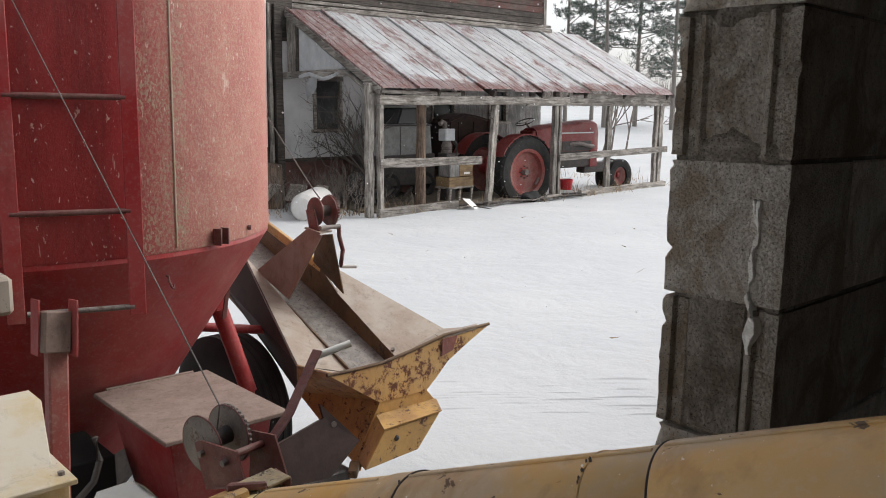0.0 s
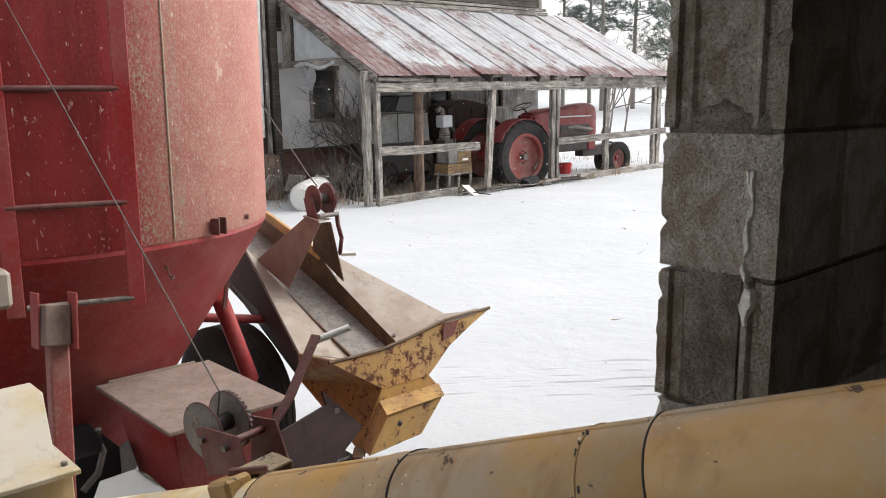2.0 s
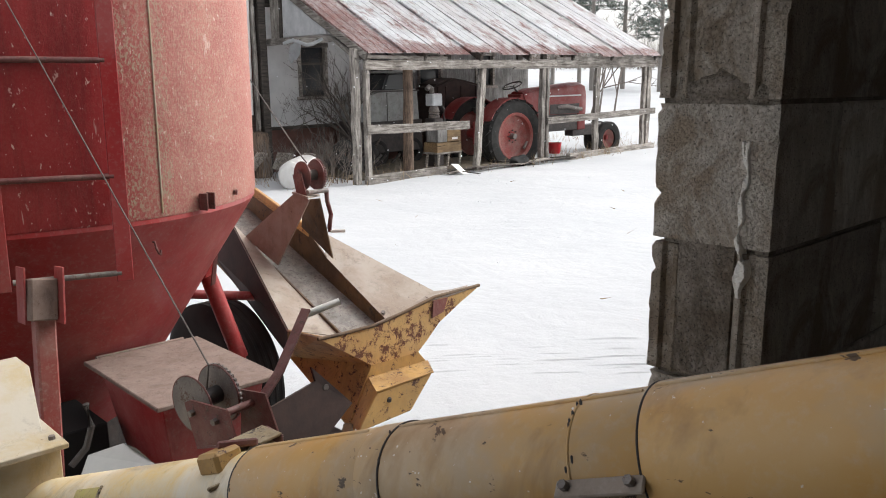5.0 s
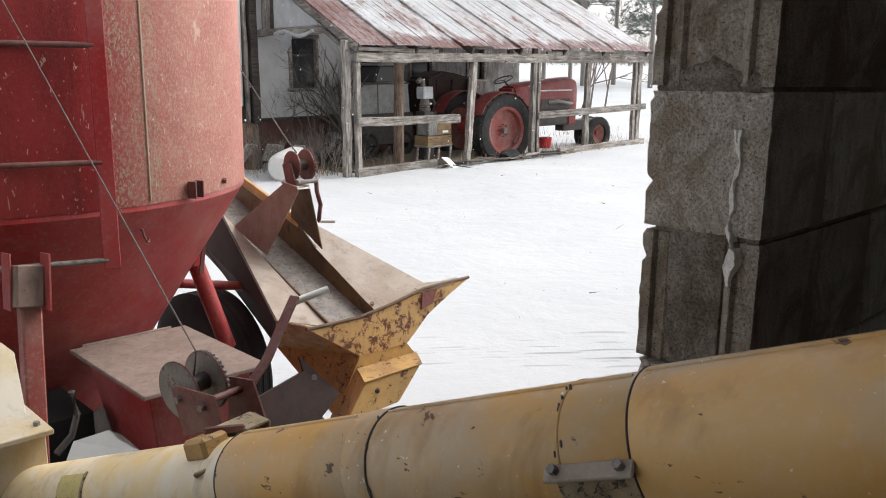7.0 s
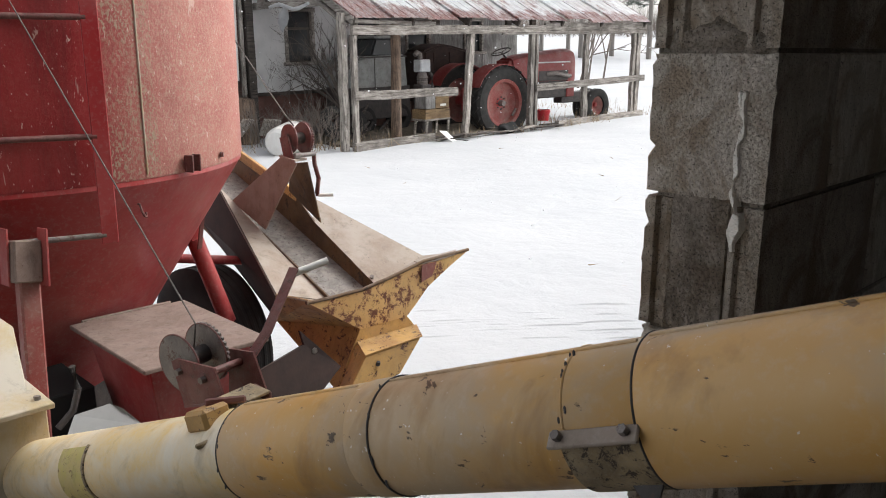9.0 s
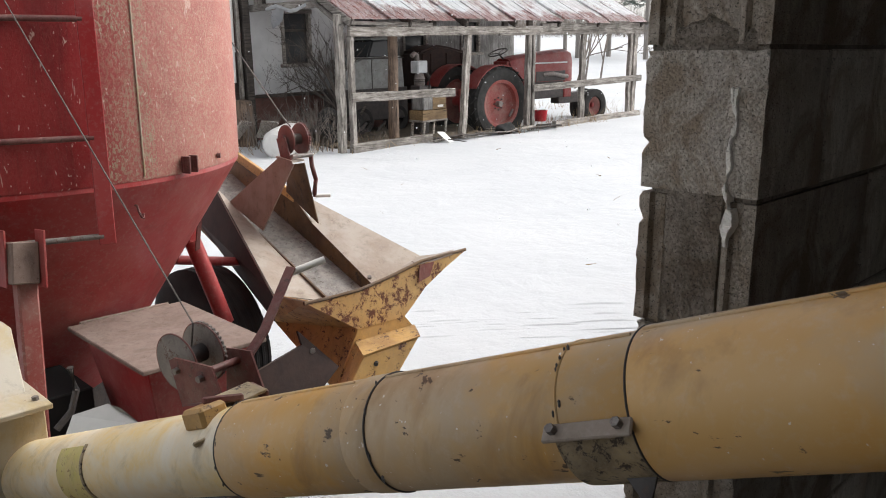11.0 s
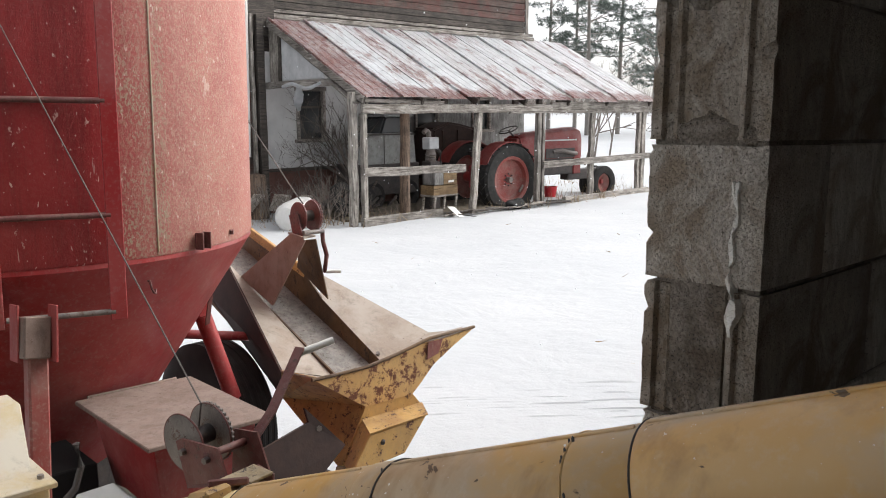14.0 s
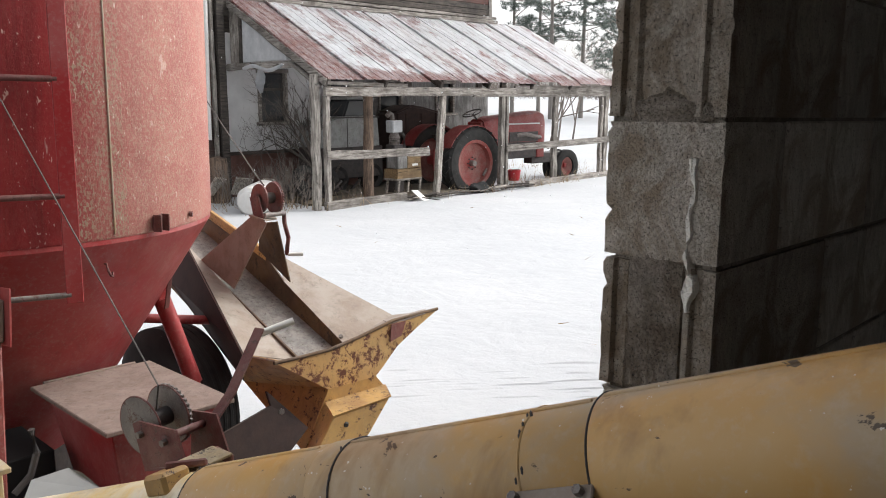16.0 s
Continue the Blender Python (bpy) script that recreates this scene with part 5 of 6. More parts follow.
    part("front_pedestal", span(2.6, 3.92, -0.14, 0.14, 0.46, 0.72, 0.02), dark_steel, g)
    part("seat", plate_box((-0.35, 0.05), (-0.24, 0.24), 1.25, (-0.28, 0.0), (-0.2, 0.2), 1.12), dark_steel, g, "black tractor seat")
    part("dashboard", span(0.75, 0.95, -0.22, 0.22, 1.0, 1.52, 0.02), hood_red, g)
    part("steering_column", rod((1.05, 0, 1.40), (0.72, 0, 1.70), 0.022, None, 10), dark_steel, g, "", True)
    sw = Matrix.Translation((0.70, 0, 1.72)) @ pose(0, 0, 0, 0, -22, 0)
    wheel = part("steering_wheel", lathe([(0.22 + 0.014 * math.cos(2 * math.pi * i / 8), 0.014 * math.sin(2 * math.pi * i / 8)) for i in range(8)], 32, sw, close=True), dark_steel, g, "black steering wheel", True)
    for i in range(3):
        a = 2 * math.pi * i / 3
        part("spoke", rod(sw @ Vector((0, 0, -0.02)), sw @ Vector((0.22 * math.cos(a), 0.22 * math.sin(a), 0)), 0.007, None, 6), dark_steel, wheel)
    return g


tractor()


# ---- things in and before the lean-to ----
def lean_to_things():
    m = SHED @ Matrix.Translation((2.37, 0.5, 0.0))
    for k, (x, z, w, d, h, mat, label) in enumerate(((0.0, 0.40, 0.68, 0.40, 0.19, wood_crate, "long tan wooden crate on a low stand"), (-0.16, 0.60, 0.25, 0.34, 0.26, wood_greyed, "pale grey wooden crate on a tan crate"), (0.16, 0.60, 0.38, 0.34, 0.25, wood_crate, "tan wooden crate with a paper label"))):
        c = thing("wooden_crate", label, "crate", m @ Matrix.Translation((x, 0, z)), "stacked crates")
        for s in (0, 1):
            part("side_board", span(-w / 2, w / 2, (d - 0.02) * s - d / 2, (d - 0.02) * s - d / 2 + 0.02, 0, h, 0.003), mat, c)
            part("end_board", span((w - 0.02) * s - w / 2, (w - 0.02) * s - w / 2 + 0.02, -d / 2 + 0.022, d / 2 - 0.022, 0, h, 0.003), mat, c)
        part("bottom", span(-w / 2 + 0.02, w / 2 - 0.02, -d / 2 + 0.02, d / 2 - 0.02, 0.0, 0.02), mat, c)
        if k == 2:
            part("paper_label", span(-0.06, 0.10, -d / 2 - 0.004, -d / 2 - 0.001, 0.04, 0.085), jug_white, c, "pale paper label")
    st = thing("crate_stand", "low grey wooden stand carrying crates", "stand", m)
    part("shelf", span(-0.36, 0.36, -0.2, 0.2, 0.36, 0.40, 0.004), wood_grey, st)
    for x in (-0.30, 0.30):
        for y in (-0.17, 0.17):
            part("leg", bar((x + 0.03, y, 0.38), (x - 0.03, y, -0.06), 0.04, 0.05, 0.003), wood_grey, st)
    e = thing("small_engine", "grey stationary engine on a dark stand", "engine", SHED @ Matrix.Translation((2.56, 0.95, 0.0)))
    part("block", span(-0.14, 0.14, -0.14, 0.14, -0.06, 1.05, 0.02), dark_steel, e, "dark block")
    part("cylinder", lathe([(0.0, 1.05), (0.11, 1.05), (0.12, 1.10), (0.10, 1.12), (0.12, 1.14), (0.10, 1.16), (0.12, 1.18), (0.08, 1.30), (0.0, 1.30)], 20), steel_grey, e, "finned grey cylinder", True)
    part("head", span(-0.14, 0.14, -0.12, 0.12, 1.30, 1.55, 0.02), plastic_film, e, "pale grey box head")
    part("air_pipe", tube([(-0.05, 0, 1.54), (-0.06, 0, 1.66), (-0.13, 0, 1.70), (-0.20, 0, 1.64)], 0.05, 10), steel_grey, e, "bent grey air pipe", True)
    part("hose", tube([(0.16, -0.05, 0.9), (0.24, -0.05, 1.0), (0.23, -0.05, 1.22), (0.12, -0.05, 1.33)], 0.035, 8), dark_steel, e, "", True)

    def body(outline, y0, y1, bevel):
        """A closed body: an outline in the plane of the lean-to's front, drawn out to its back, with rounded edges."""
        b = bmesh.new()
        fr = [b.verts.new((x, y0, z)) for x, z in outline]
        re = [b.verts.new((x, y1, z)) for x, z in outline]
        b.faces.new(fr)
        b.faces.new(re[::-1])
        for i in range(len(fr)):
            j = (i + 1) % len(fr)
            b.faces.new((fr[j], fr[i], re[i], re[j]))
        bmesh.ops.recalc_face_normals(b, faces=b.faces[:])
        bmesh.ops.bevel(b, geom=b.edges[:], offset=bevel, segments=3, affect="EDGES")
        return b

    c = thing("old_car", "old white car body parked deep in the lean-to", "car", SHED)
    sh = part("side", body([(1.45, 0.42), (1.50, 1.38), (1.62, 1.54), (1.90, 1.62), (3.05, 1.64), (3.15, 0.42)], 1.98, 2.85, 0.05), car_paint, c, "dull grey-white rounded side", True)
    part("door_seam", span(2.14, 2.155, 1.970, 1.984, 0.55, 1.58), dark_steel, sh)
    part("belt_trim", span(1.75, 3.05, 1.960, 1.984, 1.585, 1.615, 0.004), dark_steel, sh, "dark belt trim")
    part("window_band", body([(2.10, 1.60), (2.26, 1.98), (3.0, 2.0), (3.06, 1.60)], 2.06, 2.75, 0.04), glass_dark, c, "dark dusty side windows", True)
    part("roof", span(2.20, 3.05, 2.04, 2.78, 1.98, 2.03, 0.02), car_paint, c, "dull grey-white roof")
    # Lower side blackened where the car's underside lies in shade.
    part("sill", span(1.45, 3.15, 1.965, 2.8, 0.30, 0.98, 0.02), dark_steel, c, "dark lower side, shade put into its colour")
    for x in (1.85, 2.85):
        t = wheel_mesh(0.31, 0.18, 2, 0.5)
        t.transform(Matrix.Translation((x, 2.05, 0.30)) @ pose(0, 0, 0, 90))
        part("wheel", t, rubber, c, "worn black tyre", True)
    # Stands in for an unclear dark red mass; ribs and wheels are made up.
    c = thing("unclear_red_machine", "unclear dark red machine body behind the tractor", "farm wagon", SHED)
    bd = part("box", body([(3.75, 0.55), (3.80, 1.70), (4.30, 1.86), (4.75, 1.80), (5.30, 1.68), (5.35, 0.55)], 2.20, 2.90, 0.06), dark_sheet, c, "dull maroon box", True)
    for x in (4.1, 4.6, 5.1):
        part("rib", span(x - 0.02, x + 0.02, 2.17, 2.21, 0.6, 1.66, 0.005), dark_sheet, bd)
    for x in (4.0, 5.1):
        t = wheel_mesh(0.30, 0.16, 2, 0.5)
        t.transform(Matrix.Translation((x, 2.4, 0.30)) @ pose(0, 0, 0, 90))
        part("wheel", t, rubber, c, "worn black tyre", True)
    random.seed(77)
    for i in range(7):
        x, y = 4.35 + 0.22 * i + random.uniform(-0.1, 0.1), 0.02 + random.uniform(-0.14, 0.25)
        q = SHED @ Vector((x, y, 0))
        c = thing("snow_clump", "small grey-white clump of old snow by the boards", "snow clump", Matrix.Translation((q.x, q.y, ground_height(q.x, q.y) + 0.03)), "snow clumps")
        b = bmesh.new()
        bmesh.ops.create_icosphere(b, subdivisions=2, radius=random.uniform(0.06, 0.12))
        b.transform(Matrix.Diagonal((1.5, 1.0, 0.6, 1)))
        part("lump", rough_up(b, 0.035, 9), snow, c, "", True)
    c = thing("dark_rag_heap", "heap of dark wet sacking at the sill", "sacking", SHED @ Matrix.Translation((4.05, -0.08, 0.10)))
    b = bmesh.new()
    bmesh.ops.create_icosphere(b, subdivisions=3, radius=0.17)
    b.transform(Matrix.Diagonal((1.6, 0.9, 0.7, 1)))
    part("heap", rough_up(b, 0.06, 6), black_gap, c, "", True)
    # loose tyre in the dark
    t = thing("loose_tyre", "worn black car tyre leaning in the lean-to", "tyre", SHED @ pose(0.55, 1.3, 0.36, 62, 0, 20))
    part("casing", wheel_mesh(0.36, 0.2, 3), rubber, t, "", True)
    t = thing("loose_tyre", "worn black car tyre leaning in the lean-to", "tyre", SHED @ pose(1.15, 1.6, 0.30, 75, 0, -15))
    part("casing", wheel_mesh(0.34, 0.2, 3), rubber, t, "", True)
    # red bucket
    b = thing("red_bucket", "small red plastic bucket in the snow", "bucket", SHED @ Matrix.Translation((6.62, 1.0, -0.02)))
    part("pail", lathe([(0.13, 0.0), (0.17, 0.27), (0.18, 0.27), (0.175, 0.28), (0.16, 0.28), (0.125, 0.02), (0.0, 0.02)], 28), Mat("red_plastic", 0.4).done((0.55, 0.02, 0.03)), b, "bright red pail", True)
    part("handle", tube([(0.175 * math.cos(a), 0.175 * math.sin(a) * 0.3 - 0.06, 0.27 + 0.02 * math.sin(a)) for a in [math.pi * i / 10 for i in range(11)]], 0.006, 6), steel_grey, b, "", True)
    # white barrel on its side
    j = thing("white_jug", "large dull white plastic jug lying by the brush", "jug", SHED @ pose(-1.02, 0.62, 0.27, 84, 0, 118))
    part("body", lathe([(0.0, -0.42), (0.20, -0.42), (0.26, -0.36), (0.275, -0.2), (0.275, 0.2), (0.25, 0.32), (0.16, 0.40), (0.07, 0.43), (0.07, 0.48), (0.0, 0.48)], 32), jug_white, j, "", True)
    part("cap", lathe([(0.0, 0.48), (0.08, 0.48), (0.08, 0.53), (0.0, 0.53)], 20), jug_white, j, "white screw cap", True)
    part("handle", tube([(0.20, 0, 0.40), (0.27, 0, 0.38), (0.29, 0, 0.28), (0.26, 0, 0.24)], 0.022, 8), jug_white, j, "", True)
    # bent white sheet at the sill
    s = thing("bent_sheet", "bent white metal sheet propped at the sill", "metal sheet", SHED @ pose(2.05, -0.28, 0.0, 0, 0, 10))
    part("sheet", plate([(-0.22, 0.02, 0.24), (-0.02, -0.12, 0.02), (0.20, -0.10, 0.0), (0.12, 0.10, 0.20)], 0.008), jug_white, s)
    part("stick", rod((-0.02, -0.1, 0.08), (0.30, -0.32, 0.01), 0.012, 0.008, 8), wood_dark, s, "thin dark stick", True)
    # broken boards along the sill
    random.seed(11)
    for i in range(11):
        x = 2.2 + 0.33 * i + random.uniform(-0.1, 0.1)
        n = random.uniform(0.5, 1.3)
        a = random.uniform(-25, 25)
        c = thing("broken_board", "broken grey board lying at the sill", "board", SHED @ pose(x, -0.05 + random.uniform(-0.18, 0.12), 0.045 + 0.02 * (i % 3), random.uniform(-8, 8), random.uniform(-4, 4), a), "broken boards")
        part("plank", timber((-n / 2, 0, 0), (n / 2, 0, 0), random.uniform(0.08, 0.16), 0.03, rough=0.012), random.choice((wood_grey, wood_grey, wood_dark)), c)
    for x, y, z, r in ((-0.95, 2.2, 0.35, 25), (-0.5, 2.0, 0.33, -12), (-0.12, 1.8, 0.30, 18)):
        c = thing("cinder_slab", "grey broken slab leaning by the foundation", "slab", SHED @ pose(x, y, z, 35, 8, r), "leaning slabs")
        part("slab", rough_up(box((0.34, 0.05, 0.40), None, 0.01), 0.01, 6, 1), block_mat, c)
    c = thing("tree_stump", "brown rotten stump beside the barn wall", "stump", SHED @ Matrix.Translation((-0.75, 2.4, -0.1)))
    b = rod((0, 0, 0), (0, 0, 0.98), 0.20, 0.17, 14)
    bmesh.ops.subdivide_edges(b, edges=[e for e in b.edges if e.calc_length() > 0.5], cuts=6)
    part("trunk", rough_up(b, 0.05, 4), wood_pole, c, "", True)
    # dark seeder frame behind the round post
    c = thing("scrap_pile", "dark tangled scrap iron in the lean-to", "scrap", SHED @ Matrix.Translation((1.3, 1.5, -0.05)))
    random.seed(5)
    for i in range(22):
        a = Vector((random.uniform(-1.1, 1.0), random.uniform(-0.5, 0.7), random.uniform(0, 0.3)))
        d = Vector((random.uniform(-0.5, 0.5), random.uniform(-0.2, 0.2), random.uniform(0.02, 0.5)))
        part("bar", bar(a, a + d, 0.04, 0.05, 0.004), dark_steel if i % 3 else wood_dark, c)


lean_to_things()


# ---- plants ----
def add_blade(v, f, base, tip, w):
    d = (tip - base)
    s = d.cross(Vector((random.uniform(-1, 1), random.uniform(-1, 1), random.uniform(-1, 1)))).normalized() * w
    k = len(v)
    v += [base - s, base + s, tip]
    f.append((k, k + 1, k + 2))


def from_lists(name, v, f, mat, parent=None, label=""):
    me = bpy.data.meshes.new(name)
    me.from_pydata([tuple(p) for p in v], [], f)
    me.materials.append(mat)
    ob = new(name, me)
    ob.parent = parent
    return tagged(ob, label)


def pine(seed, x, y, height, first):
    random.seed(seed)
    g = thing("pine_tree", "tall dark green pine at the field's edge", "tree", pose(x, y, ground_height(x, y)), "pines behind the lean-to")
    bend = Vector((random.uniform(-0.5, 0.5), random.uniform(-0.5, 0.5), 0))
    pts = [Vector((0, 0, -0.2)) + Vector((0, 0, height * k / 8)) + bend * (k / 8) ** 2 for k in range(9)]
    tb = bmesh.new()
    for k in range(8):
        rod(pts[k], pts[k + 1], 0.18 * (1 - k / 9), 0.18 * (1 - (k + 1) / 9), 9, tb)
    v, f = [], []
    for i in range(46):
        s = first + (1 - first) * (i + random.random()) / 46
        p = pts[0].lerp(pts[-1], s) + bend * (s * s - s)
        a = random.uniform(0, 2 * math.pi)
        reach = height * 0.20 * (1.15 - s) * random.uniform(0.6, 1.15) + 0.5
        tip = p + Vector((reach * math.cos(a), reach * math.sin(a), reach * random.uniform(-0.15, 0.6)))
        rod(p, tip, 0.045 * (1.3 - s), 0.012, 5, tb)
        for c in range(13):
            t = 0.35 + 0.65 * (c + random.random()) / 13
            q = p.lerp(tip, t) + Vector((random.uniform(-1, 1), random.uniform(-1, 1), random.uniform(-0.3, 0.5))) * 0.19 * reach
            rad = random.uniform(0.20, 0.40)
            for n in range(22):
                o = Vector((random.gauss(0, 1), random.gauss(0, 1), random.gauss(0.3, 0.7))).normalized()
                b = q + o * rad * random.uniform(0, 0.4)
                add_blade(v, f, b, b + o * rad * random.uniform(0.6, 1.1), 0.022)
    part("trunk", tb, bark, g, "grey-brown bark trunk and limbs", True)
    from_lists("crown", v, f, needles, g, "green needle clumps, paled for distance haze")


for spec in ((1, 11.0, 58, 19, 0.28), (2, 13.6, 60, 20, 0.22), (3, 15.2, 56, 18, 0.24), (4, 17.2, 60, 17, 0.2), (5, 9.4, 66, 18, 0.25), (6, 18.9, 64, 19, 0.2), (7, 12.2, 70, 20, 0.3)):
    pine(*spec)


def twigs(tb, p, d, n, r, depth):
    """A bare branch that forks."""
    q = p + d * n
    rod(p, q, r, r * 0.65, 5, tb)
    if depth:
        for _ in range(random.choice((2, 3))):
            e = (d + Vector((random.gauss(0, 0.42), random.gauss(0, 0.42), random.gauss(0.05, 0.3)))).normalized()
            twigs(tb, p.lerp(q, random.uniform(0.5, 1.0)), e, n * random.uniform(0.6, 0.85), r * 0.6, depth - 1)


def bare_tree(name, label, seed, m, n, r, depth, stems=1, group="", mat=twig_mat):
    random.seed(seed)
    g = thing(name, label, "shrub" if stems > 1 else "tree", m, group)
    for i in range(stems):
        tb = bmesh.new()
        o = Vector((random.uniform(-0.25, 0.25), random.uniform(-0.25, 0.25), -0.05)) if stems > 1 else Vector((0, 0, -0.05))
        d = Vector((random.gauss(0, 0.2), random.gauss(0, 0.2), 1)).normalized()
        twigs(tb, o, d, n * random.uniform(0.7, 1.1), r, depth)
        part("stem", tb, mat, g)


bare_tree("sapling", "bare dark sapling growing by the white wall", 3, SHED @ Matrix.Translation((1.15, 1.7, 0)), 1.05, 0.045, 5, 1, "saplings by the wall", dark_twig)
for k, (u, w, n, r) in enumerate(((0.95, 1.3, 1.15, 0.035), (0.55, 1.9, 0.9, 0.016), (0.15, 2.1, 0.8, 0.014), (1.5, 2.2, 1.0, 0.02))):
    bare_tree("sapling", "thin bare dark sapling before the white wall", 60 + k, SHED @ Matrix.Translation((u, w, 0)), n, r, 5, 1, "saplings by the wall", dark_twig)
bare_tree("bush", "leafless brown brush at the lean-to corner", 4, SHED @ Matrix.Translation((-0.1, 1.1, 0)), 0.42, 0.010, 3, 7, "brush at the barn")
bare_tree("bush", "leafless brown brush at the lean-to corner", 6, SHED @ Matrix.Translation((-0.55, 1.3, 0)), 0.40, 0.009, 3, 7, "brush at the barn")
bare_tree("bush", "leafless brown brush at the lean-to corner", 8, SHED @ Matrix.Translation((0.45, 1.6, 0)), 0.50, 0.010, 3, 7, "brush at the barn")
bare_tree("bush", "leafless brown brush inside the lean-to", 9, SHED @ Matrix.Translation((1.0, 0.5, 0)), 0.28, 0.007, 3, 5, "brush at the barn")
for k, (u, w) in enumerate(((-0.9, 1.9), (0.1, 2.2), (-0.25, 0.6), (0.7, 2.3))):
    bare_tree("bush", "leafless brown brush at the lean-to corner", 40 + k, SHED @ Matrix.Translation((u, w, 0)), 0.40, 0.009, 3, 8, "brush at the barn")
for k, (x, y, n) in enumerate(((6.4, 34, 2.2), (7.2, 36, 2.4), (8.3, 38, 2.3))):
    bare_tree("bare_tree", "thin leafless tree behind the barn", 20 + k, pose(x, y, ground_height(x, y)), n, 0.05, 5, 1, "bare trees behind the barn")


def grass():
    random.seed(8)
    v, f = [], []
    inv = SHED
    spots = [(8.2, 0.5, 0.5, 60), (9.6, 1.4, 0.6, 70), (7.2, -0.15, 0.3, 40), (6.2, -0.12, 0.3, 30), (4.2, -0.2, 0.4, 26), (0.3, 0.4, 0.5, 50), (-0.6, 0.9, 0.6, 80), (-1.8, 1.6, 0.5, 40), (1.0, 0.2, 0.5, 50), (3.6, 0.3, 0.6, 50), (6.4, 0.6, 0.7, 90), (10.5, 3.0, 1.0, 120), (9.3, 0.1, 0.25, 30)]
    for u, w, s, n in spots:
        for _ in range(n):
            p = inv @ Vector((u + random.gauss(0, s), w + random.gauss(0, s * 0.5), 0))
            p.z = ground_height(p.x, p.y) - 0.02
            add_blade(v, f, p, p + Vector((random.gauss(0, 0.10), random.gauss(0, 0.10), random.uniform(0.08, 0.34))), 0.006)
    for _ in range(18):
        p = Vector((random.uniform(-2, 6), random.uniform(6, 15), 0))
        p.z = ground_height(p.x, p.y)
        add_blade(v, f, p, p + Vector((random.gauss(0, 0.08), random.gauss(0, 0.08), random.uniform(0.01, 0.05))), 0.007)
    tagged(from_lists("dry_grass", v, f, dry_grass), "dry straw-coloured grass poking through the snow", "grass", kind="stuff")


grass()


def far_woods():
    random.seed(15)
    v, f = [], []
    for _ in range(2600):
        x, y = random.uniform(-30, 90), random.uniform(105, 150)
        h = random.uniform(1.2, 3.0) if random.random() < 0.9 else random.uniform(3, 6)
        b = Vector((x, y, ground_height(x, y)))
        for _ in range(9):
            o = b + Vector((random.gauss(0, 0.9), random.gauss(0, 0.5), random.uniform(0, 0.4) * h))
            add_blade(v, f, o, o + Vector((random.gauss(0, 0.7), random.gauss(0, 0.5), h * random.uniform(0.4, 1))), 0.03)
    tagged(from_lists("far_woods", v, f, twig_mat), "grey leafless woods beyond the field", "woods", kind="stuff")


far_woods()


# ---- concrete blocks of the wall by the door ----
def jamb_block(ribbed, seed, depth, length):
    """A block whose end shows at the jamb: plain, or with a rib down each side."""
    random.seed(seed)
    b = bmesh.new()
    w, h = OUT - IN, COURSE - 0.007
    if ribbed:
        prof = [(0, 0.0), (0, 0.016), (0.008, 0.020), (0.008, 0.030), (0.0, 0.034), (0.0, 0.040), (0.006, 0.046), (0.006, w - 0.046), (0.0, w - 0.040), (0.0, w - 0.034), (0.008, w - 0.030), (0.008, w - 0.020), (0.0, w - 0.016), (0.0, w)]
    else:
        prof = [(0, w * i / 12) for i in range(13)]
    rows = []
    n = 24
    for k in range(n + 1):
        z = h * k / n
        row = []
        for i, (x, y) in enumerate(prof):
            edge = min(k, n - k) == 0 or i in (0, len(prof) - 1)
            j = noise.noise_vector(Vector((seed * 7.3, y * 45, z * 45))) * (0.003 if edge else 0.0012)
            chip = max(0, noise.noise(Vector((seed * 3.1, y * 40, z * 40))) - 0.2) * (0.016 if edge else 0)
            row.append(b.verts.new((x + abs(j.x) + chip, y + (0 if i == 0 else j.y * (1 if edge else 0) - (chip if i == len(prof) - 1 else 0)), z + j.z * 0.6 * (1 if edge else 0))))
        rows.append(row)
    for r0, r1 in zip(rows, rows[1:]):
        for i in range(len(prof) - 1):
            b.faces.new((r0[i + 1], r0[i], r1[i], r1[i + 1]))
    back = [[b.verts.new((length, y, z)) for y in (0, w)] for z in (0, h)]
    b.faces.new([r[0] for r in rows] + [back[1][0], back[0][0]])
    b.faces.new([r[-1] for r in reversed(rows)] + [back[0][1], back[1][1]])
    b.faces.new(list(reversed(rows[-1])) + [back[1][0], back[1][1]])
    b.faces.new(rows[0] + [back[0][1], back[0][0]])
    b.faces.new((back[0][0], back[1][0], back[1][1], back[0][1]))
    bmesh.ops.recalc_face_normals(b, faces=b.faces[:])
    return b


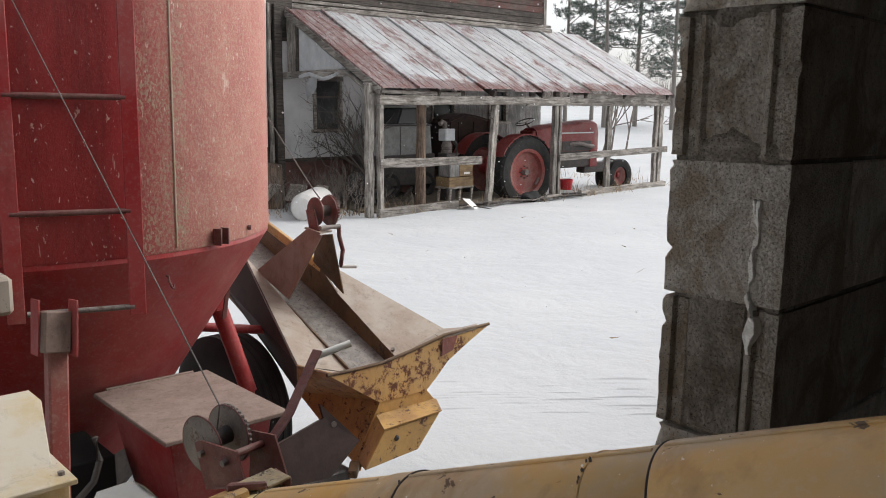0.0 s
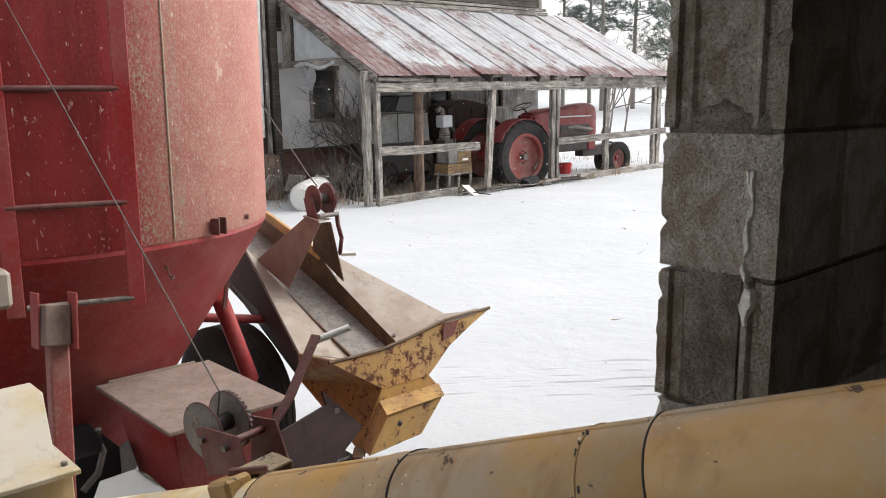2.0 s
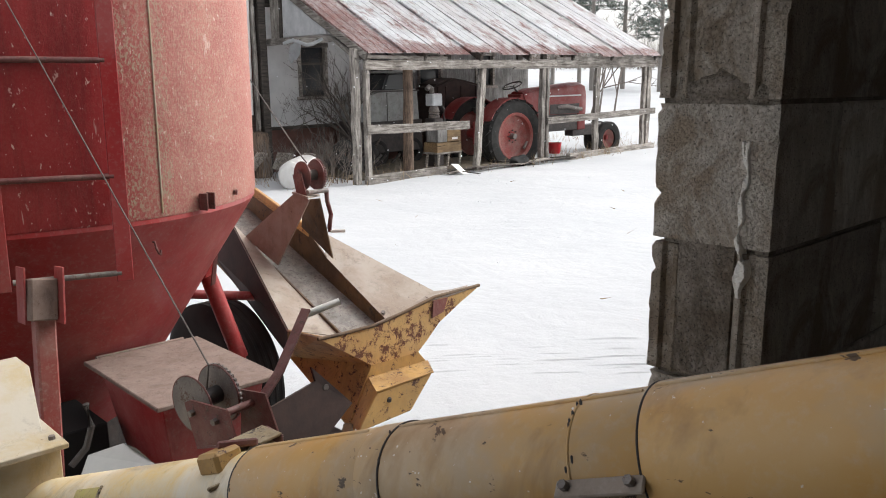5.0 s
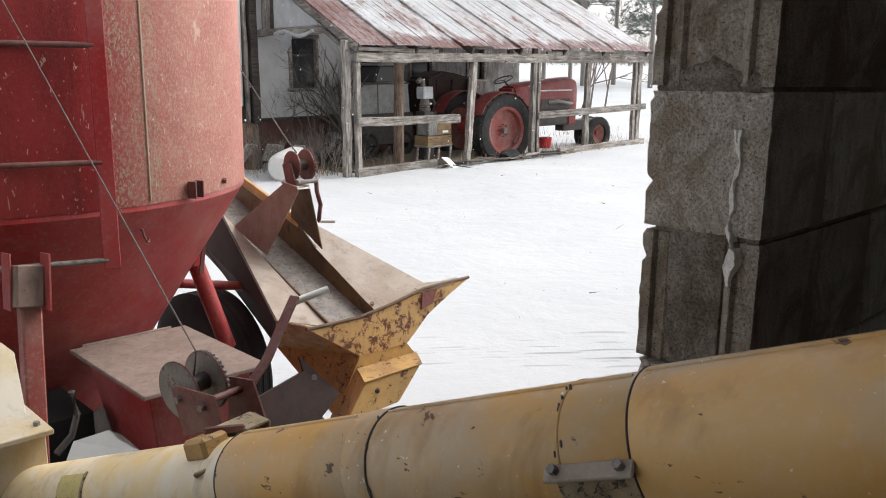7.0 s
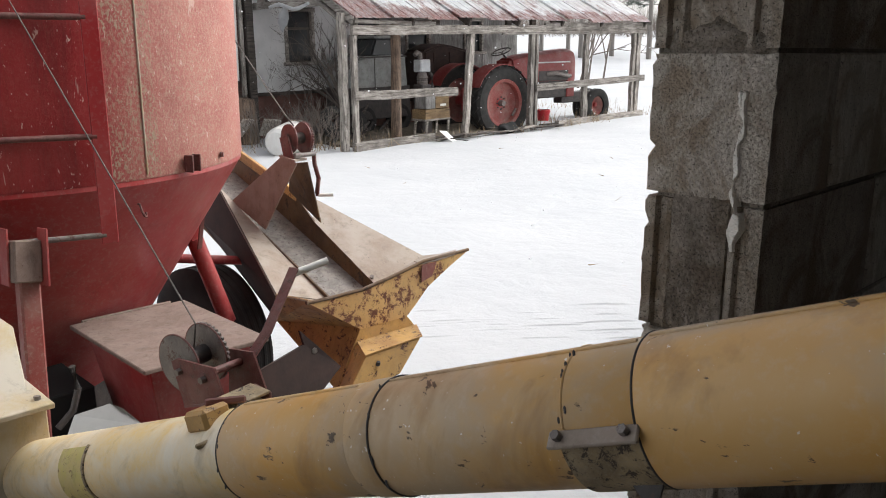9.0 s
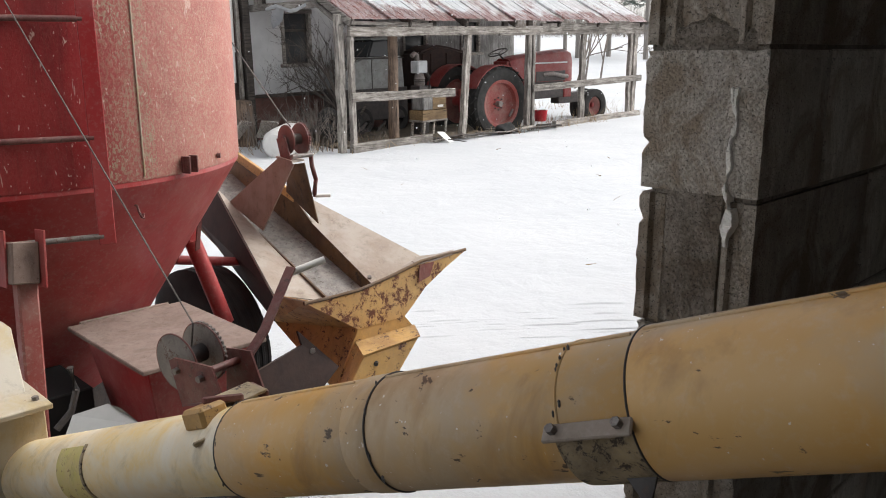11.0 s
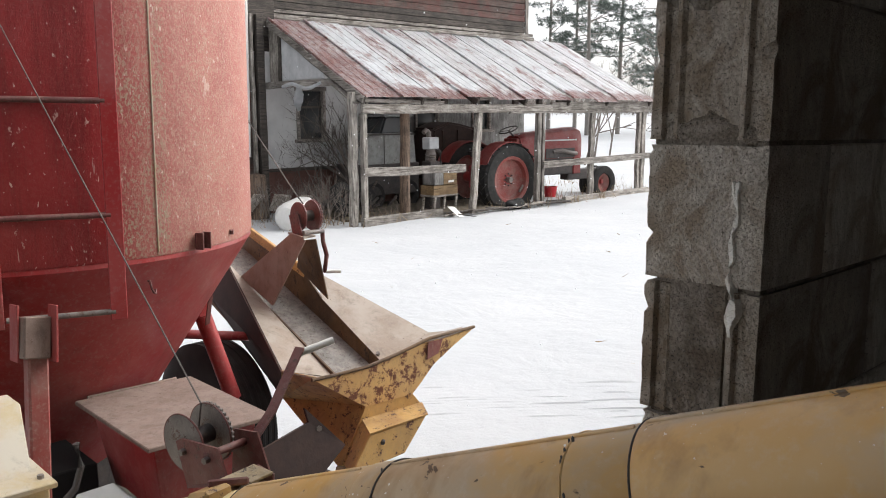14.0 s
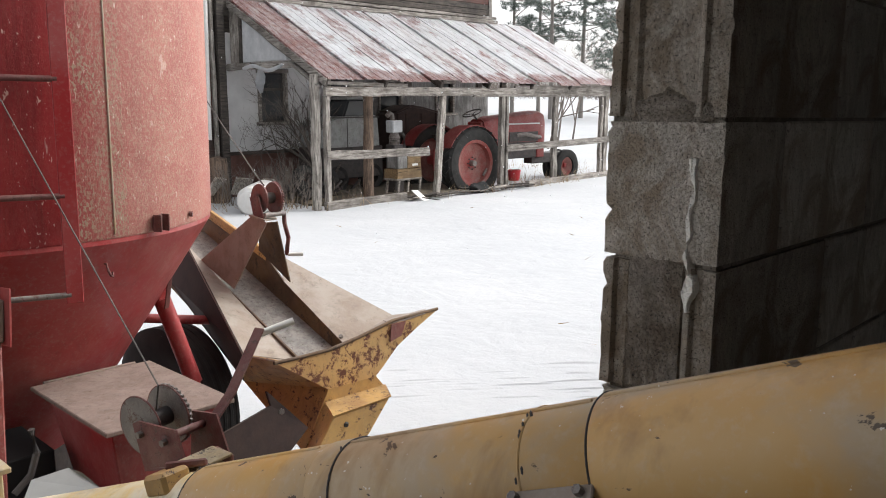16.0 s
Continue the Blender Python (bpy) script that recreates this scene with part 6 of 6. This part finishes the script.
def blocks():
    for k in range(-8, 9):
        z = JOINT + COURSE * k + 0.005
        long = 0.40 if k % 2 else 0.20
        part("block", jamb_block(k % 2 == 1, 40 + k, 0, long - 0.006), smeared_block if k % 2 else block_mat, barn_wall, m=Matrix.Translation((JAMB, IN, z)))
        x = JAMB + long
        i = 0
        while x < 4.2:
            part("block", rough_up(span(0.004, 0.386, 0, OUT - IN, 0, COURSE - 0.006, 0.003), 0.0012, 30), block_mat, barn_wall, m=Matrix.Translation((x, IN + random.uniform(-0.002, 0.003), z)))
            x += 0.39
            i += 1
    random.seed(3)
    # mortar smeared over the joints, thin and ragged, and a lime run
    def skin(y0, y1, z0, z1, ny, nz, inside, reach, rag, seed):
        """A thin rough crust on the jamb wherever inside(y, z) is above nought."""
        b = bmesh.new()
        rows = []
        for i in range(ny + 1):
            col = []
            for j in range(nz + 1):
                y, z = y0 + (y1 - y0) * i / ny, z0 + (z1 - z0) * j / nz
                ragged = rag * (noise.noise(Vector((y * 60, z * 60, seed))) + 1.3 * noise.noise(Vector((y * 18, z * 18, seed + 3))))
                deep = inside(y, z) + ragged
                lump = 0.0030 + 0.0022 * noise.noise(Vector((y * 120, z * 120, seed))) + 0.0016 * noise.noise(Vector((y * 320, z * 320, seed)))
                col.append((b.verts.new((JAMB + 0.009 - min(1.0, max(0.0, deep) / max(rag, 0.002)) * (lump + reach), y, z)), deep))
            rows.append(col)
        for c0, c1 in zip(rows, rows[1:]):
            for j in range(nz):
                q = (c0[j], c0[j + 1], c1[j + 1], c1[j])
                if max(v[1] for v in q) > -0.0006:
                    b.faces.new([v[0] for v in q])
        bmesh.ops.delete(b, geom=[v for v in b.verts if not v.link_faces], context="VERTS")
        bmesh.ops.recalc_face_normals(b, faces=b.faces[:])
        return b

    def hump(lo, hi, at, wide):
        return lambda t: lo + (hi - lo) * max(0.0, 1 - abs(t - at) / wide)

    for z0, up, down, seed in ((JOINT, hump(-0.012, 0.040, 0.52, 0.36), lambda t: 0.2 if 0.27 < t < 0.77 else -0.02, 1),
                               (JOINT + COURSE, hump(0.006, 0.045, 0.5, 0.45), hump(0.001, 0.016, 0.52, 0.25), 2),
                               (JOINT + 2 * COURSE, hump(0.003, 0.02, 0.4, 0.4), hump(0.003, 0.02, 0.6, 0.4), 3)):
        def near(y, z):
            t = (y - IN) / (OUT - IN)
            return min(z0 + up(t) - z, z - z0 + down(t))
        part("mortar", skin(IN + 0.004, OUT - 0.004, z0 - 0.18, z0 + 0.10, 56, 60, near, 0.0045, 0.012, seed), mortar_mat, barn_wall, "dark mortar smeared over the joint", True)

    def trickle(y, z):
        h = z - JOINT
        mid = IN + 0.0385 + 0.003 * math.sin(h * 45) + 0.002 * math.sin(h * 110)
        wide = 0.0046 + 0.0016 * math.sin(h * 160)
        if h > 0.105:
            fork = 0.10 * (h - 0.105)
            return 0.0034 - min(abs(y - mid - fork), abs(y - mid + fork)) - max(0.0, h - 0.142)
        if h < -0.010:
            wide = 0.0105 - 0.22 * abs(h + 0.032)
            return min(wide - abs(y - mid), h + 0.062)
        return wide - abs(y - mid)
    part("lime_run", skin(IN + 0.015, IN + 0.065, JOINT - 0.065, JOINT + 0.150, 60, 130, trickle, 0.0110, 0.0022, 7), lime_mat, barn_wall, "white lime run down the jamb", True)


blocks()


# ---- torn plastic on the tie beam ----
def plastic_scrap():
    g = thing("plastic_scrap", "torn strip of hazy plastic hanging from the tie beam", "plastic strip", SHED @ Matrix.Translation((-0.13, 1.80, 2.58)))
    random.seed(21)
    b = bmesh.new()
    rows = []
    for i in range(9):
        t = i / 8
        w = 0.07 + 0.07 * math.sin(t * 2.6) - 0.09 * max(0, t - 0.7)
        rows.append([b.verts.new((0.03 * math.sin(5 * t + j), (j - 1) * w + random.uniform(-0.015, 0.015), -0.48 * t)) for j in range(3)])
    for r0, r1 in zip(rows, rows[1:]):
        for j in range(2):
            b.faces.new((r0[j], r0[j + 1], r1[j + 1], r1[j]))
    bmesh.ops.solidify(b, geom=b.faces[:], thickness=0.003)
    part("strip", b, plastic_film, g, "", True)
    return g


def plastic_roll():
    g = thing("plastic_roll", "rumpled plastic sheet stapled along the tie beam", "plastic sheet", SHED @ Matrix.Translation((-0.11, 0.0, 2.60)))
    part("fold", rough_up(tube([(0, 2.35 - 0.16 * i, 0.05 * math.sin(i * 0.9) - 0.03) for i in range(9)], 0.035, 8), 0.02, 8), plastic_film, g, "", True)
    return g


scrap = plastic_scrap()
plastic_roll()


# ---- falling snow ----
def flurry(seed, count):
    random.seed(seed)
    v, f = [], []
    for _ in range(count):
        y = random.uniform(4.0, 22.0)
        p = Vector((random.uniform(-0.25, 0.42) * y + random.uniform(-1, 2), y, random.uniform(0.0, 26.0)))
        r = random.uniform(0.004, 0.009) * (0.6 + y / 18)
        k = len(v)
        v += [p + Vector(o) * r for o in ((1, 0, 0), (-1, 0, 0), (0, 1, 0), (0, -1, 0), (0, 0, 1), (0, 0, -1))]
        f += [(k + a, k + b, k + c) for a, b, c in ((0, 2, 4), (2, 1, 4), (1, 3, 4), (3, 0, 4), (2, 0, 5), (1, 2, 5), (3, 1, 5), (0, 3, 5))]
    return tagged(from_lists("falling_snow", v, f, flake_mat), "sparse small snowflakes drifting down", "snow", kind="stuff")


flake_mat = Mat("snowflake", 0.8).done((0.85, 0.86, 0.88))
flurries = [(flurry(s, 700), speed, drift) for s, speed, drift in ((1, 0.9, 0.25), (2, 1.2, -0.1), (3, 1.05, 0.1))]


SWING = ((0, 35), (0.3, 26), (0.6, 20), (0.9, 12), (1.2, 5), (1.5, 0), (2.1, 0), (2.4, -5), (2.7, -9), (3.0, -22), (3.3, -29), (3.6, -40), (4.2, -10), (5.0, 45), (6.0, 75), (6.6, 70), (7.0, 45), (7.4, 78), (7.8, 82), (8.2, 12), (9.0, 20), (10.2, 35), (11.4, 55), (11.8, 58), (12.2, 35), (13.2, 4), (13.5, 0), (13.8, -8), (14.1, -3), (14.7, -8), (15.5, -5), (16.0, -8))


def motions():
    walk(scrap, [(t, SHED @ pose(-0.13, 1.80, 2.58, a)) for t, a in SWING])
    for ob, speed, drift in flurries:
        walk(ob, [(t, pose(drift * (t - 8), 0, 0.3 - speed * t)) for t in range(0, 17)])


motions()
